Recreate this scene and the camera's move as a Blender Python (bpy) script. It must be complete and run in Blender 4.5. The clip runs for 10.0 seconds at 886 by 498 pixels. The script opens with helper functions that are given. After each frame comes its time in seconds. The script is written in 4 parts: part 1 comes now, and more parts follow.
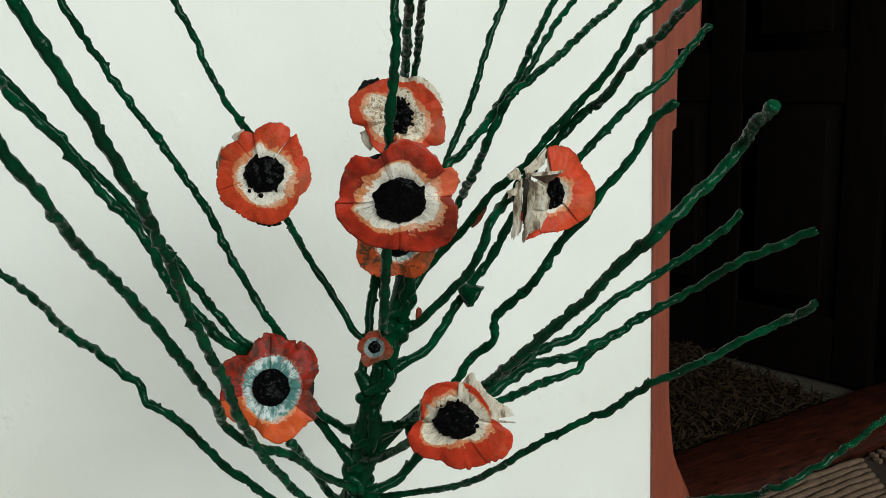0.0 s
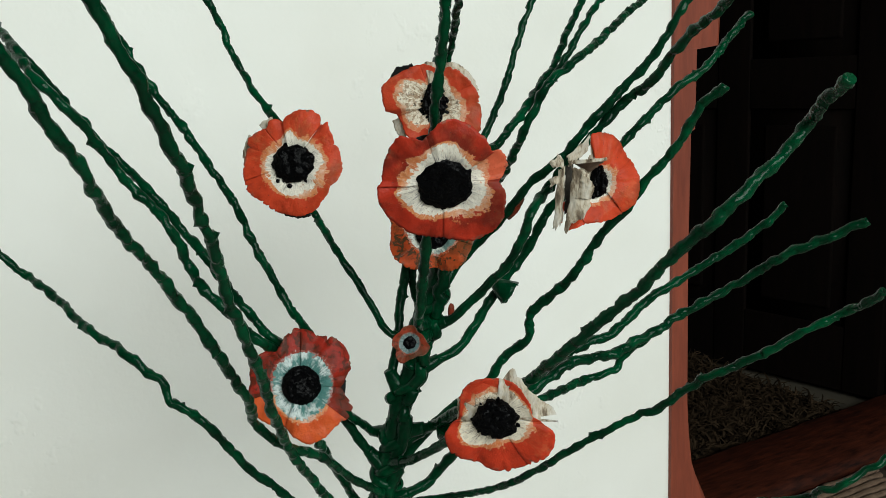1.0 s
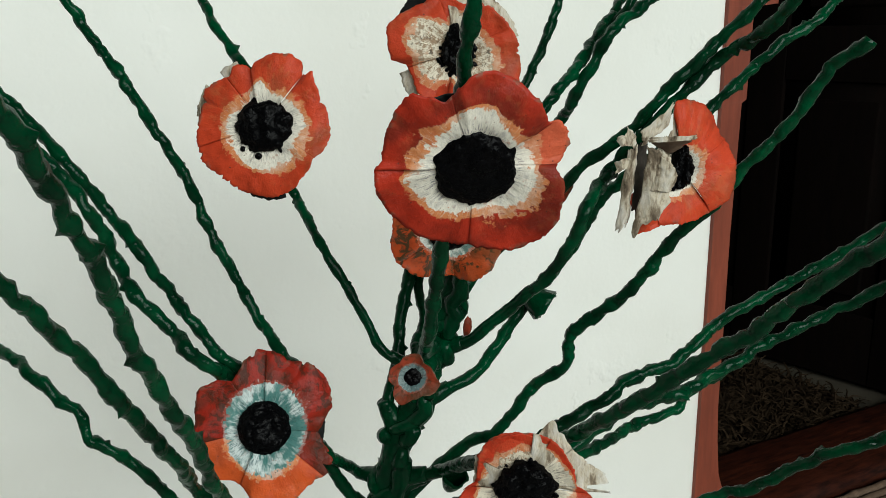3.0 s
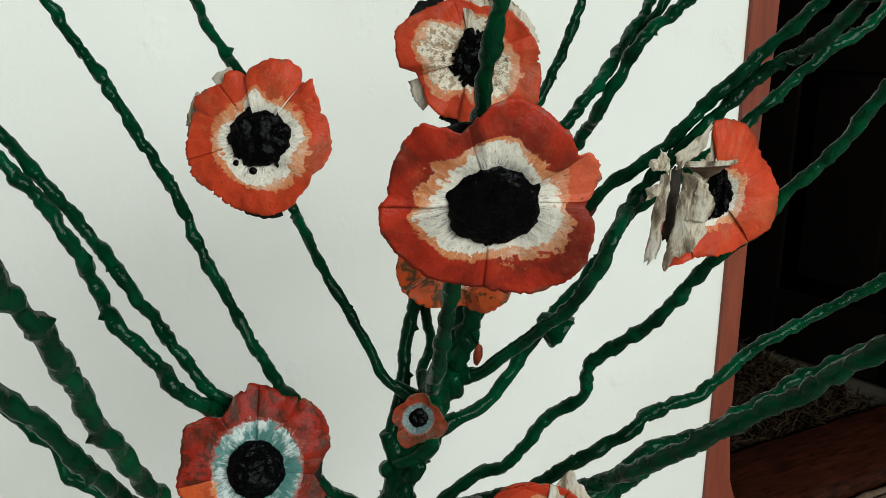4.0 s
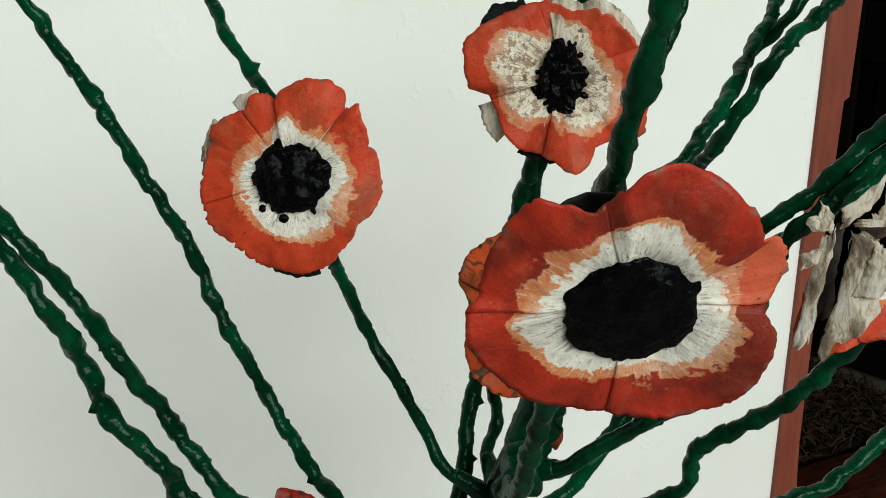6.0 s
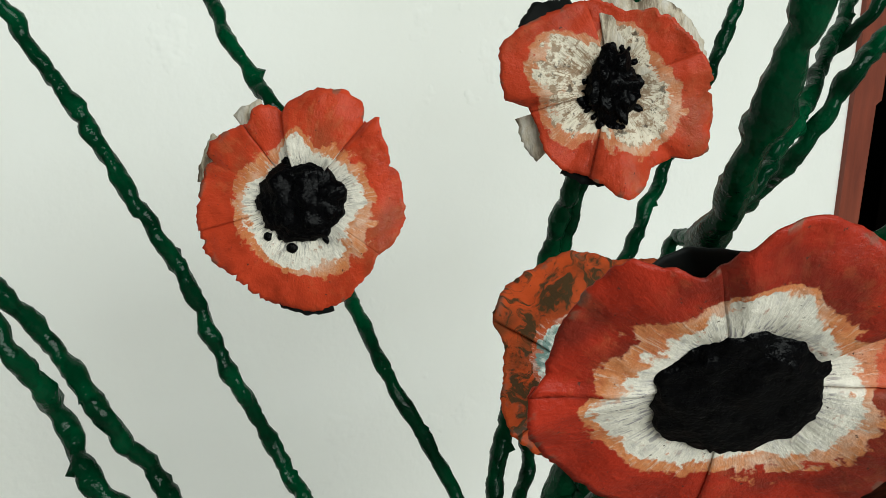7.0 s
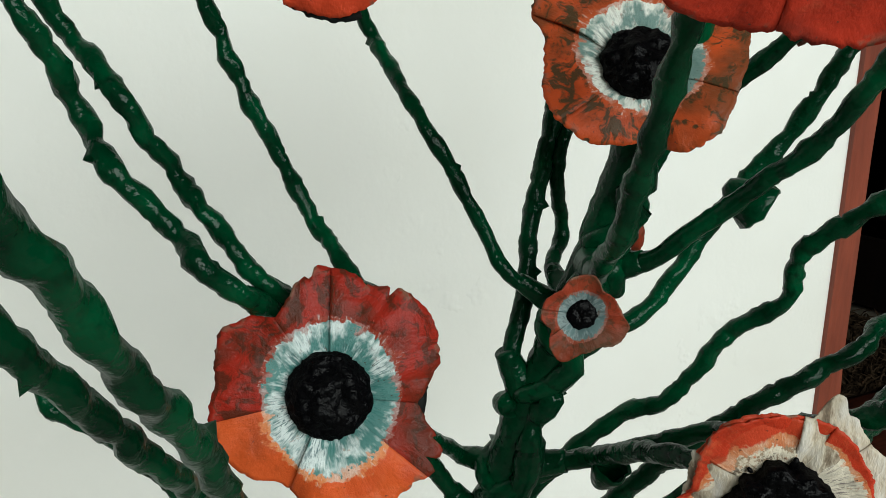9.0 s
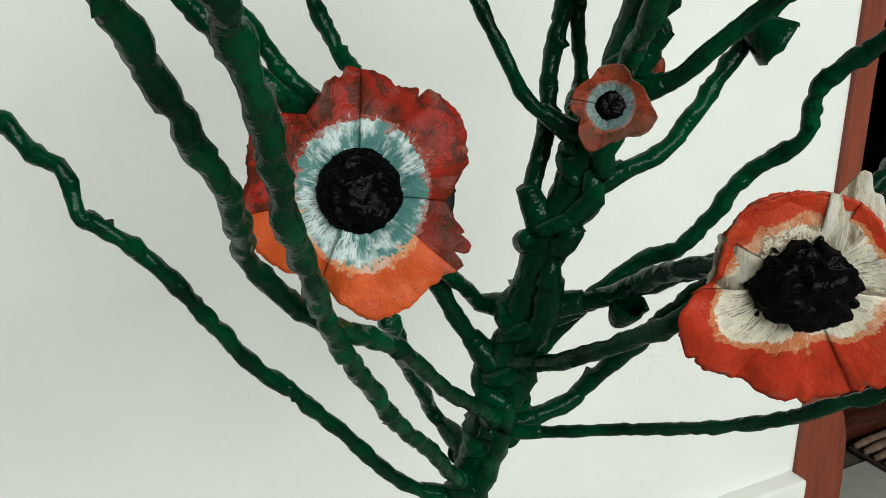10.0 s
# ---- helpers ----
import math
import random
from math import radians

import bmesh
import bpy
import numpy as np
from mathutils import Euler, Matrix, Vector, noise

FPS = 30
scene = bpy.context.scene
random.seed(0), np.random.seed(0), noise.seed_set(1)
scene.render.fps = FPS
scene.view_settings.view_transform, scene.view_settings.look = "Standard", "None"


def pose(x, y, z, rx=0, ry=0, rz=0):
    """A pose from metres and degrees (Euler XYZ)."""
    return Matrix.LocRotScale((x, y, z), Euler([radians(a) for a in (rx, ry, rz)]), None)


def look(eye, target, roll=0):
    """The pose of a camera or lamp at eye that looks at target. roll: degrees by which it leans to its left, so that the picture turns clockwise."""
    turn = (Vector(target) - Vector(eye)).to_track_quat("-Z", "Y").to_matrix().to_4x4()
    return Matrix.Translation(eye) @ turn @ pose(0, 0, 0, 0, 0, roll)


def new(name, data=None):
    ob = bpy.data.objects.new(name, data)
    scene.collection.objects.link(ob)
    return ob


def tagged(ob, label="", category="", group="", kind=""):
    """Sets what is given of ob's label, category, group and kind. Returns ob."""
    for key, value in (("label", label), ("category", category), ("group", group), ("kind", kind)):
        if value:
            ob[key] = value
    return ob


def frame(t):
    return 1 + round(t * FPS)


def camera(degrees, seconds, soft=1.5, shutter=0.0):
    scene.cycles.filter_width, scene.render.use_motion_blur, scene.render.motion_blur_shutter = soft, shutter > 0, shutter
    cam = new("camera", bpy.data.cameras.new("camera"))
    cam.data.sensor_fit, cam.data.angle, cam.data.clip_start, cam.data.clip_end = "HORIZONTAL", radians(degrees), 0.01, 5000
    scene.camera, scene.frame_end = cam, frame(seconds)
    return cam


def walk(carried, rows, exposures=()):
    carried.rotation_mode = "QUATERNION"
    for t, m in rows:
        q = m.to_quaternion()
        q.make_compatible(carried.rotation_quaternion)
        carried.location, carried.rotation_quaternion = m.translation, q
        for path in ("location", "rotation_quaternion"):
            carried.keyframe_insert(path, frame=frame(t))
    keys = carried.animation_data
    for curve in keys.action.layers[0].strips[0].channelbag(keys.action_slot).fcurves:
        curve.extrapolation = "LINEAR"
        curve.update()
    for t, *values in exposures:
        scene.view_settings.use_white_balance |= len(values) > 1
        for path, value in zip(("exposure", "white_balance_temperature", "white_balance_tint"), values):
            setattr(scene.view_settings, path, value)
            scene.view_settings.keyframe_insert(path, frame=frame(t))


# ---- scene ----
cam = camera(54.5, 10.0, soft=0.65)
# time, eye, target, roll
PATH = [
    (0, (0.0534, 0.2022, 1.2498), (-0.0412, 2.1495, 0.8035), -2.89),
    (0.5, (0.0374, 0.1934, 1.2660), (-0.0524, 2.1486, 0.8547), -2.98),
    (1, (0.0182, 0.2245, 1.2283), (-0.0643, 2.1790, 0.8124), -2.81),
    (1.5, (0.0233, 0.2991, 1.2028), (-0.0714, 2.2539, 0.7911), -2.27),
    (2, (0.0220, 0.3591, 1.1914), (-0.0641, 2.3155, 0.7850), -1.63),
    (2.5, (0.0198, 0.3953, 1.2101), (-0.0676, 2.3432, 0.7647), -1.66),
    (3, (0.0003, 0.4039, 1.2140), (-0.0851, 2.3378, 0.7111), -0.64),
    (3.2, (-0.0076, 0.4101, 1.2218), (-0.1033, 2.3407, 0.7084), -0.42),
    (4.3, (-0.0040, 0.4706, 1.2282), (-0.0995, 2.3858, 0.6601), 0.10),
    (4.5, (-0.0055, 0.4808, 1.2256), (-0.1000, 2.3928, 0.6464), 0.05),
    (5, (-0.0053, 0.4997, 1.2493), (-0.1331, 2.4089, 0.6672), -0.13),
    (5.5, (-0.0211, 0.5276, 1.2418), (-0.1781, 2.4364, 0.6658), -0.20),
    (5.7, (-0.0275, 0.5390, 1.2382), (-0.1819, 2.4485, 0.6638), -0.26),
    (6.8, (-0.0443, 0.5978, 1.2311), (-0.2189, 2.5065, 0.6600), -0.27),
    (7, (-0.0481, 0.6055, 1.2340), (-0.2135, 2.5133, 0.6570), -0.18),
    (7.5, (-0.0440, 0.6136, 1.2404), (-0.2266, 2.5267, 0.6867), -0.15),
    (8, (-0.0529, 0.6037, 1.2036), (-0.2225, 2.5067, 0.6121), -0.59),
    (8.5, (-0.0491, 0.5950, 1.1727), (-0.2152, 2.4897, 0.5542), -0.57),
    (9, (-0.0598, 0.5910, 1.1315), (-0.2307, 2.4824, 0.5043), -0.87),
    (9.5, (-0.0707, 0.5790, 1.1030), (-0.2162, 2.4664, 0.4576), -0.30),
    (10, (-0.0708, 0.5653, 1.0724), (-0.2264, 2.4434, 0.4025), -0.52),
]
walk(cam, [(t, look(eye, target, roll)) for t, eye, target, roll in PATH], [(0.0, -0.06, 6450, 0), (7.5, 0.0, 6450, 0), (9.5, 0.08, 6450, 0), (10.0, 0.05, 6450, 0)])

# ---- light ----
world = bpy.data.worlds.new("sky")
scene.world = world
world.use_nodes = True
wn = world.node_tree
sky = wn.nodes.new("ShaderNodeTexSky")
sky.sky_type = "NISHITA"
sky.sun_disc = False
sky.sun_elevation = radians(48)
sky.sun_rotation = radians(150)
sky.air_density, sky.dust_density = 1.0, 3.0
wn.links.new(sky.outputs["Color"], wn.nodes["Background"].inputs["Color"])
wn.nodes["Background"].inputs["Strength"].default_value = 0.10

FLOOR = 0.19
CORNER = Vector((0.345, 1.675, 0))
WALL = Matrix.Translation(CORNER) @ pose(0, 0, 0, 0, 0, 30.5)  # local x along the wall, y into it, z up
THICK = 0.43

# stand-in lamp for daylight through the added porch's high open front, behind the camera
day = bpy.data.lights.new("stand_in_daylight", "AREA")
day.shape, day.size, day.size_y, day.energy, day.color = "RECTANGLE", 4.0, 1.6, 166.0, (0.985, 1.0, 0.995)
day_ob = new("stand_in_daylight", day)
day_ob.matrix_world = WALL @ look((-0.35, -3.9, 2.65), (-0.7, 0.0, 0.6))


# ---- materials ----
class Nodes:
    """Short hand for a node material."""

    def __init__(self, name, rough=0.6, metal=0.0, spec=0.5):
        self.mat = bpy.data.materials.new(name)
        self.mat.use_nodes = True
        self.t = self.mat.node_tree
        self.p = self.t.nodes["Principled BSDF"]
        self.p.inputs["Roughness"].default_value = rough
        self.p.inputs["Metallic"].default_value = metal
        self.p.inputs["Specular IOR Level"].default_value = spec

    def node(self, kind, **given):
        n = self.t.nodes.new(kind)
        for key, value in given.items():
            n.inputs[key].default_value = value
        return n

    def link(self, a, b):
        self.t.links.new(a, b)

    def coords(self, which="Object", scale=(1, 1, 1)):
        c = self.node("ShaderNodeTexCoord")
        m = self.node("ShaderNodeMapping", Scale=scale)
        self.link(c.outputs[which], m.inputs["Vector"])
        return m.outputs["Vector"]

    def noise(self, scale, vec=None, detail=4.0, rough=0.55):
        n = self.node("ShaderNodeTexNoise", Scale=scale, Detail=detail, Roughness=rough)
        if vec is not None:
            self.link(vec, n.inputs["Vector"])
        return n.outputs["Fac"]

    def ramp(self, fac, stops):
        r = self.node("ShaderNodeValToRGB")
        e = r.color_ramp.elements
        while len(e) < len(stops):
            e.new(0.5)
        for el, (pos, col) in zip(e, stops):
            el.position = pos
            el.color = (*col, 1) if len(col) == 3 else col
        self.link(fac, r.inputs["Fac"])
        return r.outputs["Color"]

    def math(self, op, a, b=0.0, c=0.0):
        n = self.t.nodes.new("ShaderNodeMath")
        n.operation = op
        for i, v in enumerate((a, b, c)):
            if isinstance(v, (int, float)):
                n.inputs[i].default_value = v
            else:
                self.link(v, n.inputs[i])
        return n.outputs[0]

    def mix(self, fac, a, b, blend="MIX"):
        n = self.t.nodes.new("ShaderNodeMix")
        n.data_type, n.blend_type = "RGBA", blend
        for sock, v in ((n.inputs[0], fac), (n.inputs[6], a), (n.inputs[7], b)):
            if isinstance(v, (int, float)):
                sock.default_value = v
            elif isinstance(v, tuple):
                sock.default_value = (*v, 1)
            else:
                self.link(v, sock)
        return n.outputs[2]

    def color(self, c):
        if isinstance(c, tuple):
            self.p.inputs["Base Color"].default_value = (*c, 1)
        else:
            self.link(c, self.p.inputs["Base Color"])
        return self

    def bump(self, height, strength=0.5, distance=0.002):
        b = self.node("ShaderNodeBump", Strength=strength, Distance=distance)
        self.link(height, b.inputs["Height"])
        self.link(b.outputs["Normal"], self.p.inputs["Normal"])
        return self

    def edge_gloss(self, fac, low, high, edge):
        """Roughness from fac, rising to edge where the surface turns away."""
        m = self.node("ShaderNodeMapRange")
        m.inputs["To Min"].default_value, m.inputs["To Max"].default_value = low, high
        self.link(fac, m.inputs["Value"])
        away = self.math("POWER", self.node("ShaderNodeLayerWeight", Blend=0.5).outputs["Facing"], 1.6)
        up = self.math("MULTIPLY", away, edge)
        self.link(self.math("MINIMUM", self.math("ADD", m.outputs["Result"], up), 0.95), self.p.inputs["Roughness"])
        return self


def make_green():
    m = Nodes("glossy_green_enamel", 0.15, spec=0.5)
    m.p.inputs["IOR"].default_value = 1.21
    v = m.coords()
    big, mid, fine = m.noise(45, v, 3), m.noise(240, v, 2, 0.5), m.noise(620, v, 2, 0.5)
    c = m.ramp(big, [(0.30, (0.0006, 0.013, 0.005)), (0.5, (0.0009, 0.028, 0.010)), (0.70, (0.0015, 0.052, 0.018))])
    c = m.mix(m.ramp(mid, [(0.56, (0, 0, 0)), (0.72, (0.65, 0.65, 0.65))]), c, (0.0008, 0.009, 0.004))
    m.color(c).bump(m.math("ADD", m.math("MULTIPLY", fine, 0.45), mid), 0.55, 0.0012).edge_gloss(big, 0.05, 0.11, 0.35)
    return m.mat


def make_wall():
    m = Nodes("white_limewash", 0.85, spec=0.2)
    v = m.coords()
    big, mid = m.noise(2.2, v, 4), m.noise(9, v, 5, 0.6)
    lumps = m.ramp(m.noise(24, v, 3, 0.6), [(0.56, (0, 0, 0)), (0.72, (1, 1, 1))])
    patch = m.ramp(m.noise(3.1, v, 2), [(0.54, (0, 0, 0)), (0.66, (1, 1, 1))])
    c = m.ramp(big, [(0.3, (0.74, 0.735, 0.69)), (0.6, (0.80, 0.80, 0.765)), (0.85, (0.83, 0.83, 0.80))])
    c = m.mix(m.ramp(mid, [(0.62, (0, 0, 0)), (0.8, (0.25, 0.25, 0.25))]), c, (0.70, 0.70, 0.66))
    h = m.math("ADD", m.math("MULTIPLY", mid, 0.5), m.math("MULTIPLY", m.math("MULTIPLY", lumps, patch), 0.9))
    m.color(c).bump(m.math("ADD", h, m.math("MULTIPLY", m.noise(160, v, 3), 0.10)), 0.42, 0.006)
    return m.mat


def make_wood(name, dark, light, rough=0.55, along=(4, 4, 0.5), spec=0.4):
    m = Nodes(name, rough, spec=spec)
    v = m.coords(scale=along)
    grain, worn = m.noise(14, v, 6, 0.65), m.noise(3.0, m.coords(), 4)
    c = m.ramp(grain, [(0.3, dark), (0.7, light)])
    c = m.mix(m.ramp(worn, [(0.55, (0, 0, 0)), (0.8, (0.5, 0.5, 0.5))]), c, tuple(x * 0.55 for x in dark))
    m.color(c).bump(grain, 0.5, 0.002)
    return m.mat


def make_plain(name, a, b, scale=40, rough=0.7, bump=0.4, dist=0.001, spec=0.4):
    m = Nodes(name, rough, spec=spec)
    v = m.coords()
    n = m.noise(scale, v, 5, 0.6)
    m.color(m.ramp(n, [(0.3, a), (0.72, b)])).bump(n, bump, dist)
    return m.mat


def make_petal(name, outer, middle, inner, tint=None, dirt=(0.10, 0.035, 0.02), dirt_at=0.6, inner_dirt=(0.32, 0.30, 0.27), flake=0.0, streaks=0.0):
    """Painted petal: uv.x runs from the base to the rim, the pale base ends at 0.5 and the orange zone at 0.62; uv.y runs round."""
    m = Nodes(name, 0.42, spec=0.5)
    m.p.inputs["IOR"].default_value = 1.22
    uv = m.node("ShaderNodeUVMap")
    uv.uv_map = "paint"
    sep = m.node("ShaderNodeSeparateXYZ")
    m.link(uv.outputs["UV"], sep.inputs[0])
    rho, phi = sep.outputs[0], sep.outputs[1]
    v = m.coords()
    soft, patch, fine, speck = m.noise(38, v, 3, 0.5), m.noise(110, v, 4, 0.6), m.noise(300, v, 4, 0.65), m.noise(620, v, 2, 0.6)

    def strokes(turns, length, wander, detail=3):
        c = m.node("ShaderNodeCombineXYZ")
        m.link(m.math("MULTIPLY", phi, turns), c.inputs[0])
        m.link(m.math("MULTIPLY", rho, length), c.inputs[1])
        m.link(m.math("MULTIPLY", soft, wander), c.inputs[2])
        return m.noise(1.0, c.outputs[0], detail, 0.65)

    hair, brush = strokes(210.0, 7.0, 16.0), strokes(62.0, 6.0, 9.0)

    def moved(edge, broad, small, hairy):
        a = m.math("MULTIPLY", m.math("SUBTRACT", patch, 0.5), broad)
        b = m.math("MULTIPLY", m.math("SUBTRACT", fine, 0.5), small)
        c = m.math("MULTIPLY", m.math("SUBTRACT", brush, 0.5), hairy)
        d = m.math("ADD", rho, m.math("ADD", a, m.math("ADD", b, c)))
        return m.ramp(d, [(edge - 0.012, (0, 0, 0)), (edge + 0.018, (1, 1, 1))])

    # pale base, with fine dark brush lines that start at the centre
    pale = m.ramp(brush, [(0.28, tuple(0.5 * a + 0.5 * b for a, b in zip(inner, inner_dirt))), (0.45, inner), (0.75, tuple(min(1.0, 1.1 * a) for a in inner))])
    lines = m.math("MULTIPLY", m.ramp(hair, [(0.52, (0, 0, 0)), (0.60, (0.85, 0.85, 0.85))]), m.ramp(m.math("ADD", rho, m.math("MULTIPLY", m.math("SUBTRACT", soft, 0.5), 0.5)), [(0.36, (1, 1, 1)), (0.47, (0.12, 0.12, 0.12))]))
    pale = m.mix(lines, pale, inner_dirt)
    pale = m.mix(m.ramp(fine, [(0.60, (0, 0, 0)), (0.70, (0.7, 0.7, 0.7))]), pale, tuple(0.45 * a + 0.55 * b for a, b in zip(inner_dirt, middle)))
    if tint:
        pale = m.mix(m.ramp(m.math("ADD", m.math("MULTIPLY", strokes(34.0, 4.0, 9.0), 0.5), m.math("MULTIPLY", m.noise(85, v, 3), 0.5)), [(0.44, (0, 0, 0)), (0.54, (0.9, 0.9, 0.9))]), pale, tint)
    if flake:
        gone = m.ramp(m.noise(240, v, 5, 0.75), [(0.50, (0, 0, 0)), (0.56, (flake, flake, flake))])
        pale = m.mix(gone, pale, (0.22, 0.13, 0.07))
        pale = m.mix(m.ramp(m.noise(170, v, 5, 0.7), [(0.60, (0, 0, 0)), (0.64, (flake, flake, flake))]), pale, (0.05, 0.035, 0.025))
    # rubbed orange zone
    tan = m.ramp(patch, [(0.35, tuple(0.6 * a + 0.4 * b for a, b in zip(middle, outer))), (0.5, middle), (0.68, tuple(0.6 * a + 0.4 * b for a, b in zip(middle, inner)))])
    tan = m.mix(m.ramp(hair, [(0.55, (0, 0, 0)), (0.66, (0.55, 0.55, 0.55))]), tan, tuple(0.35 * a + 0.65 * b for a, b in zip(middle, inner)))
    # red paint: soft smudges, lighter brushed spots, small marks
    red = m.ramp(m.noise(55, v, 4, 0.6), [(0.30, tuple(0.62 * x for x in outer)), (0.46, outer), (0.60, tuple(min(1.0, 1.12 * x) for x in outer)), (0.80, tuple(0.72 * a + 0.28 * b for a, b in zip(outer, middle)))])
    rub = m.math("MULTIPLY", m.ramp(soft, [(0.50, (0, 0, 0)), (0.66, (1, 1, 1))]), m.ramp(brush, [(0.48, (0, 0, 0)), (0.62, (0.6, 0.6, 0.6))]))
    red = m.mix(rub, red, tuple(0.55 * a + 0.45 * b for a, b in zip(outer, middle)))
    red = m.mix(m.ramp(m.noise(42, v, 3, 0.5), [(dirt_at - 0.05, (0, 0, 0)), (dirt_at + 0.10, (0.7, 0.7, 0.7))]), red, dirt)
    if streaks:
        red = m.mix(m.ramp(strokes(16.0, 3.0, 14.0, 4), [(0.50, (0, 0, 0)), (0.58, (streaks, streaks, streaks))]), red, dirt)
    red = m.mix(m.ramp(fine, [(0.62, (0, 0, 0)), (0.74, (0.45, 0.45, 0.45))]), red, tuple(0.45 * x for x in outer))
    c = m.mix(moved(0.5, 0.30, 0.16, 0.24), pale, tan)
    c = m.mix(moved(0.62, 0.42, 0.16, 0.10), c, red)
    chips = m.math("MULTIPLY", m.ramp(rho, [(0.93, (0, 0, 0)), (1.0, (1, 1, 1))]), m.ramp(m.noise(150, v, 3), [(0.57, (0, 0, 0)), (0.62, (0.9, 0.9, 0.9))]))
    c = m.mix(chips, c, (0.16, 0.09, 0.06))
    c = m.mix(m.ramp(speck, [(0.69, (0, 0, 0)), (0.74, (0.85, 0.85, 0.85))]), c, (0.05, 0.025, 0.018))
    m.color(c)
    h = m.math("ADD", m.math("MULTIPLY", hair, 0.30), m.math("ADD", m.math("MULTIPLY", patch, 0.9), m.math("MULTIPLY", fine, 0.7)))
    m.bump(h, 0.6, 0.0013).edge_gloss(patch, 0.24, 0.5, 0.5)
    return m.mat


GREEN = make_green()
WHITE_WALL = make_wall()
RED_WOOD = make_wood("red_brown_painted_wood", (0.13, 0.026, 0.013), (0.24, 0.052, 0.026), 0.5)
SILL_WOOD = make_wood("dark_red_varnished_wood", (0.004, 0.0011, 0.0007), (0.060, 0.0140, 0.0065), 0.6, (1.2, 7, 8), 0.12)
# brown wood set almost black: the shade indoors is in this colour
SHADED_WOOD = make_wood("shade_darkened_wood", (0.0015, 0.0010, 0.0007), (0.004, 0.0020, 0.0014), 0.85, spec=0.06)
# pale tile toned down, indoor shade is part of the colour
SHADED_TILE = make_plain("pale_floor_tile_in_room_shade", (0.055, 0.048, 0.036), (0.08, 0.07, 0.053), 8, 0.5, 0.2)
# paving toned light to bounce daylight up the lower wall
PAVING = make_plain("grey_paving", (0.27, 0.26, 0.235), (0.36, 0.345, 0.315), 14, 0.8, 0.5, 0.003)
# dim grey for the added porch, keeps reflections dark
PORCH = make_plain("grey_plaster", (0.11, 0.11, 0.10), (0.15, 0.15, 0.135), 5, 0.9, 0.3)
# plaster darkened to carry the shade of the inner room
SHADED_PLASTER = make_plain("inner_plaster_in_room_shade", (0.06, 0.05, 0.04), (0.08, 0.07, 0.055), 6, 0.9, 0.3)
SHAG = make_plain("brown_shag_wool", (0.004, 0.0028, 0.0018), (0.040, 0.026, 0.015), 28, 0.9, 0.2, spec=0.05)
STRAW = make_plain("woven_brown_straw", (0.075, 0.045, 0.028), (0.16, 0.105, 0.07), 70, 0.75, 0.6)
STRAW_DARK = make_plain("dark_straw", (0.02, 0.014, 0.010), (0.05, 0.034, 0.022), 70, 0.8, 0.5)
def make_black():
    m = Nodes("black_paint", 0.3, spec=0.5)
    m.p.inputs["IOR"].default_value = 1.13
    v = m.coords()
    grain, lump = m.noise(600, v, 3, 0.6), m.noise(190, v, 3)
    m.color(m.ramp(grain, [(0.3, (0.0005, 0.0005, 0.0007)), (0.8, (0.0025, 0.0025, 0.003))]))
    m.bump(m.math("ADD", m.math("MULTIPLY", grain, 0.5), lump), 0.7, 0.0012).edge_gloss(grain, 0.08, 0.30, 0.7)
    return m.mat


BLACK = make_black()
BACK_PAINT = make_plain("dark_back_paint", (0.003, 0.004, 0.004), (0.008, 0.009, 0.008), 60, 0.6, 0.3, spec=0.12)
def make_paper():
    m = Nodes("torn_grey_paper", 0.8, spec=0.2)
    v = m.coords(scale=(1, 0.35, 1))
    n, f = m.noise(120, v, 5, 0.65), m.noise(420, v, 3, 0.6)
    c = m.ramp(n, [(0.30, (0.05, 0.036, 0.024)), (0.42, (0.20, 0.155, 0.11)), (0.50, (0.46, 0.40, 0.31)), (0.66, (0.56, 0.53, 0.48)), (0.8, (0.33, 0.33, 0.33))])
    c = m.mix(m.ramp(f, [(0.60, (0, 0, 0)), (0.75, (0.6, 0.6, 0.6))]), c, (0.16, 0.13, 0.10))
    m.color(c).bump(m.math("ADD", n, m.math("MULTIPLY", f, 0.4)), 0.9, 0.002)
    return m.mat


PAPER = make_paper()

DARK_PAPER = make_plain("dark_stained_paper", (0.012, 0.010, 0.008), (0.06, 0.05, 0.04), 90, 0.85, 0.6)
ORANGE, CREAM = (0.53, 0.20, 0.078), (0.67, 0.63, 0.55)
PETAL_RED = make_petal("orange_red_petal_paint", (0.43, 0.043, 0.015), ORANGE, CREAM, dirt=(0.22, 0.05, 0.02), dirt_at=0.62, inner_dirt=(0.16, 0.15, 0.14))
PETAL_DEEP = make_petal("deep_red_petal_paint", (0.32, 0.023, 0.010), ORANGE, CREAM, dirt=(0.10, 0.014, 0.009), dirt_at=0.51, inner_dirt=(0.22, 0.20, 0.22))
PETAL_PALE = make_petal("rubbed_red_petal_paint", (0.46, 0.085, 0.040), (0.52, 0.20, 0.10), CREAM, dirt=(0.30, 0.05, 0.02), dirt_at=0.60, inner_dirt=(0.24, 0.20, 0.20))
PETAL_TEAL_RED = make_petal("dark_red_petal_paint_with_teal_base", (0.23, 0.014, 0.007), (0.20, 0.03, 0.014), (0.50, 0.56, 0.55), tint=(0.03, 0.14, 0.125), dirt=(0.030, 0.014, 0.006), dirt_at=0.56, inner_dirt=(0.05, 0.09, 0.10), streaks=0.75)
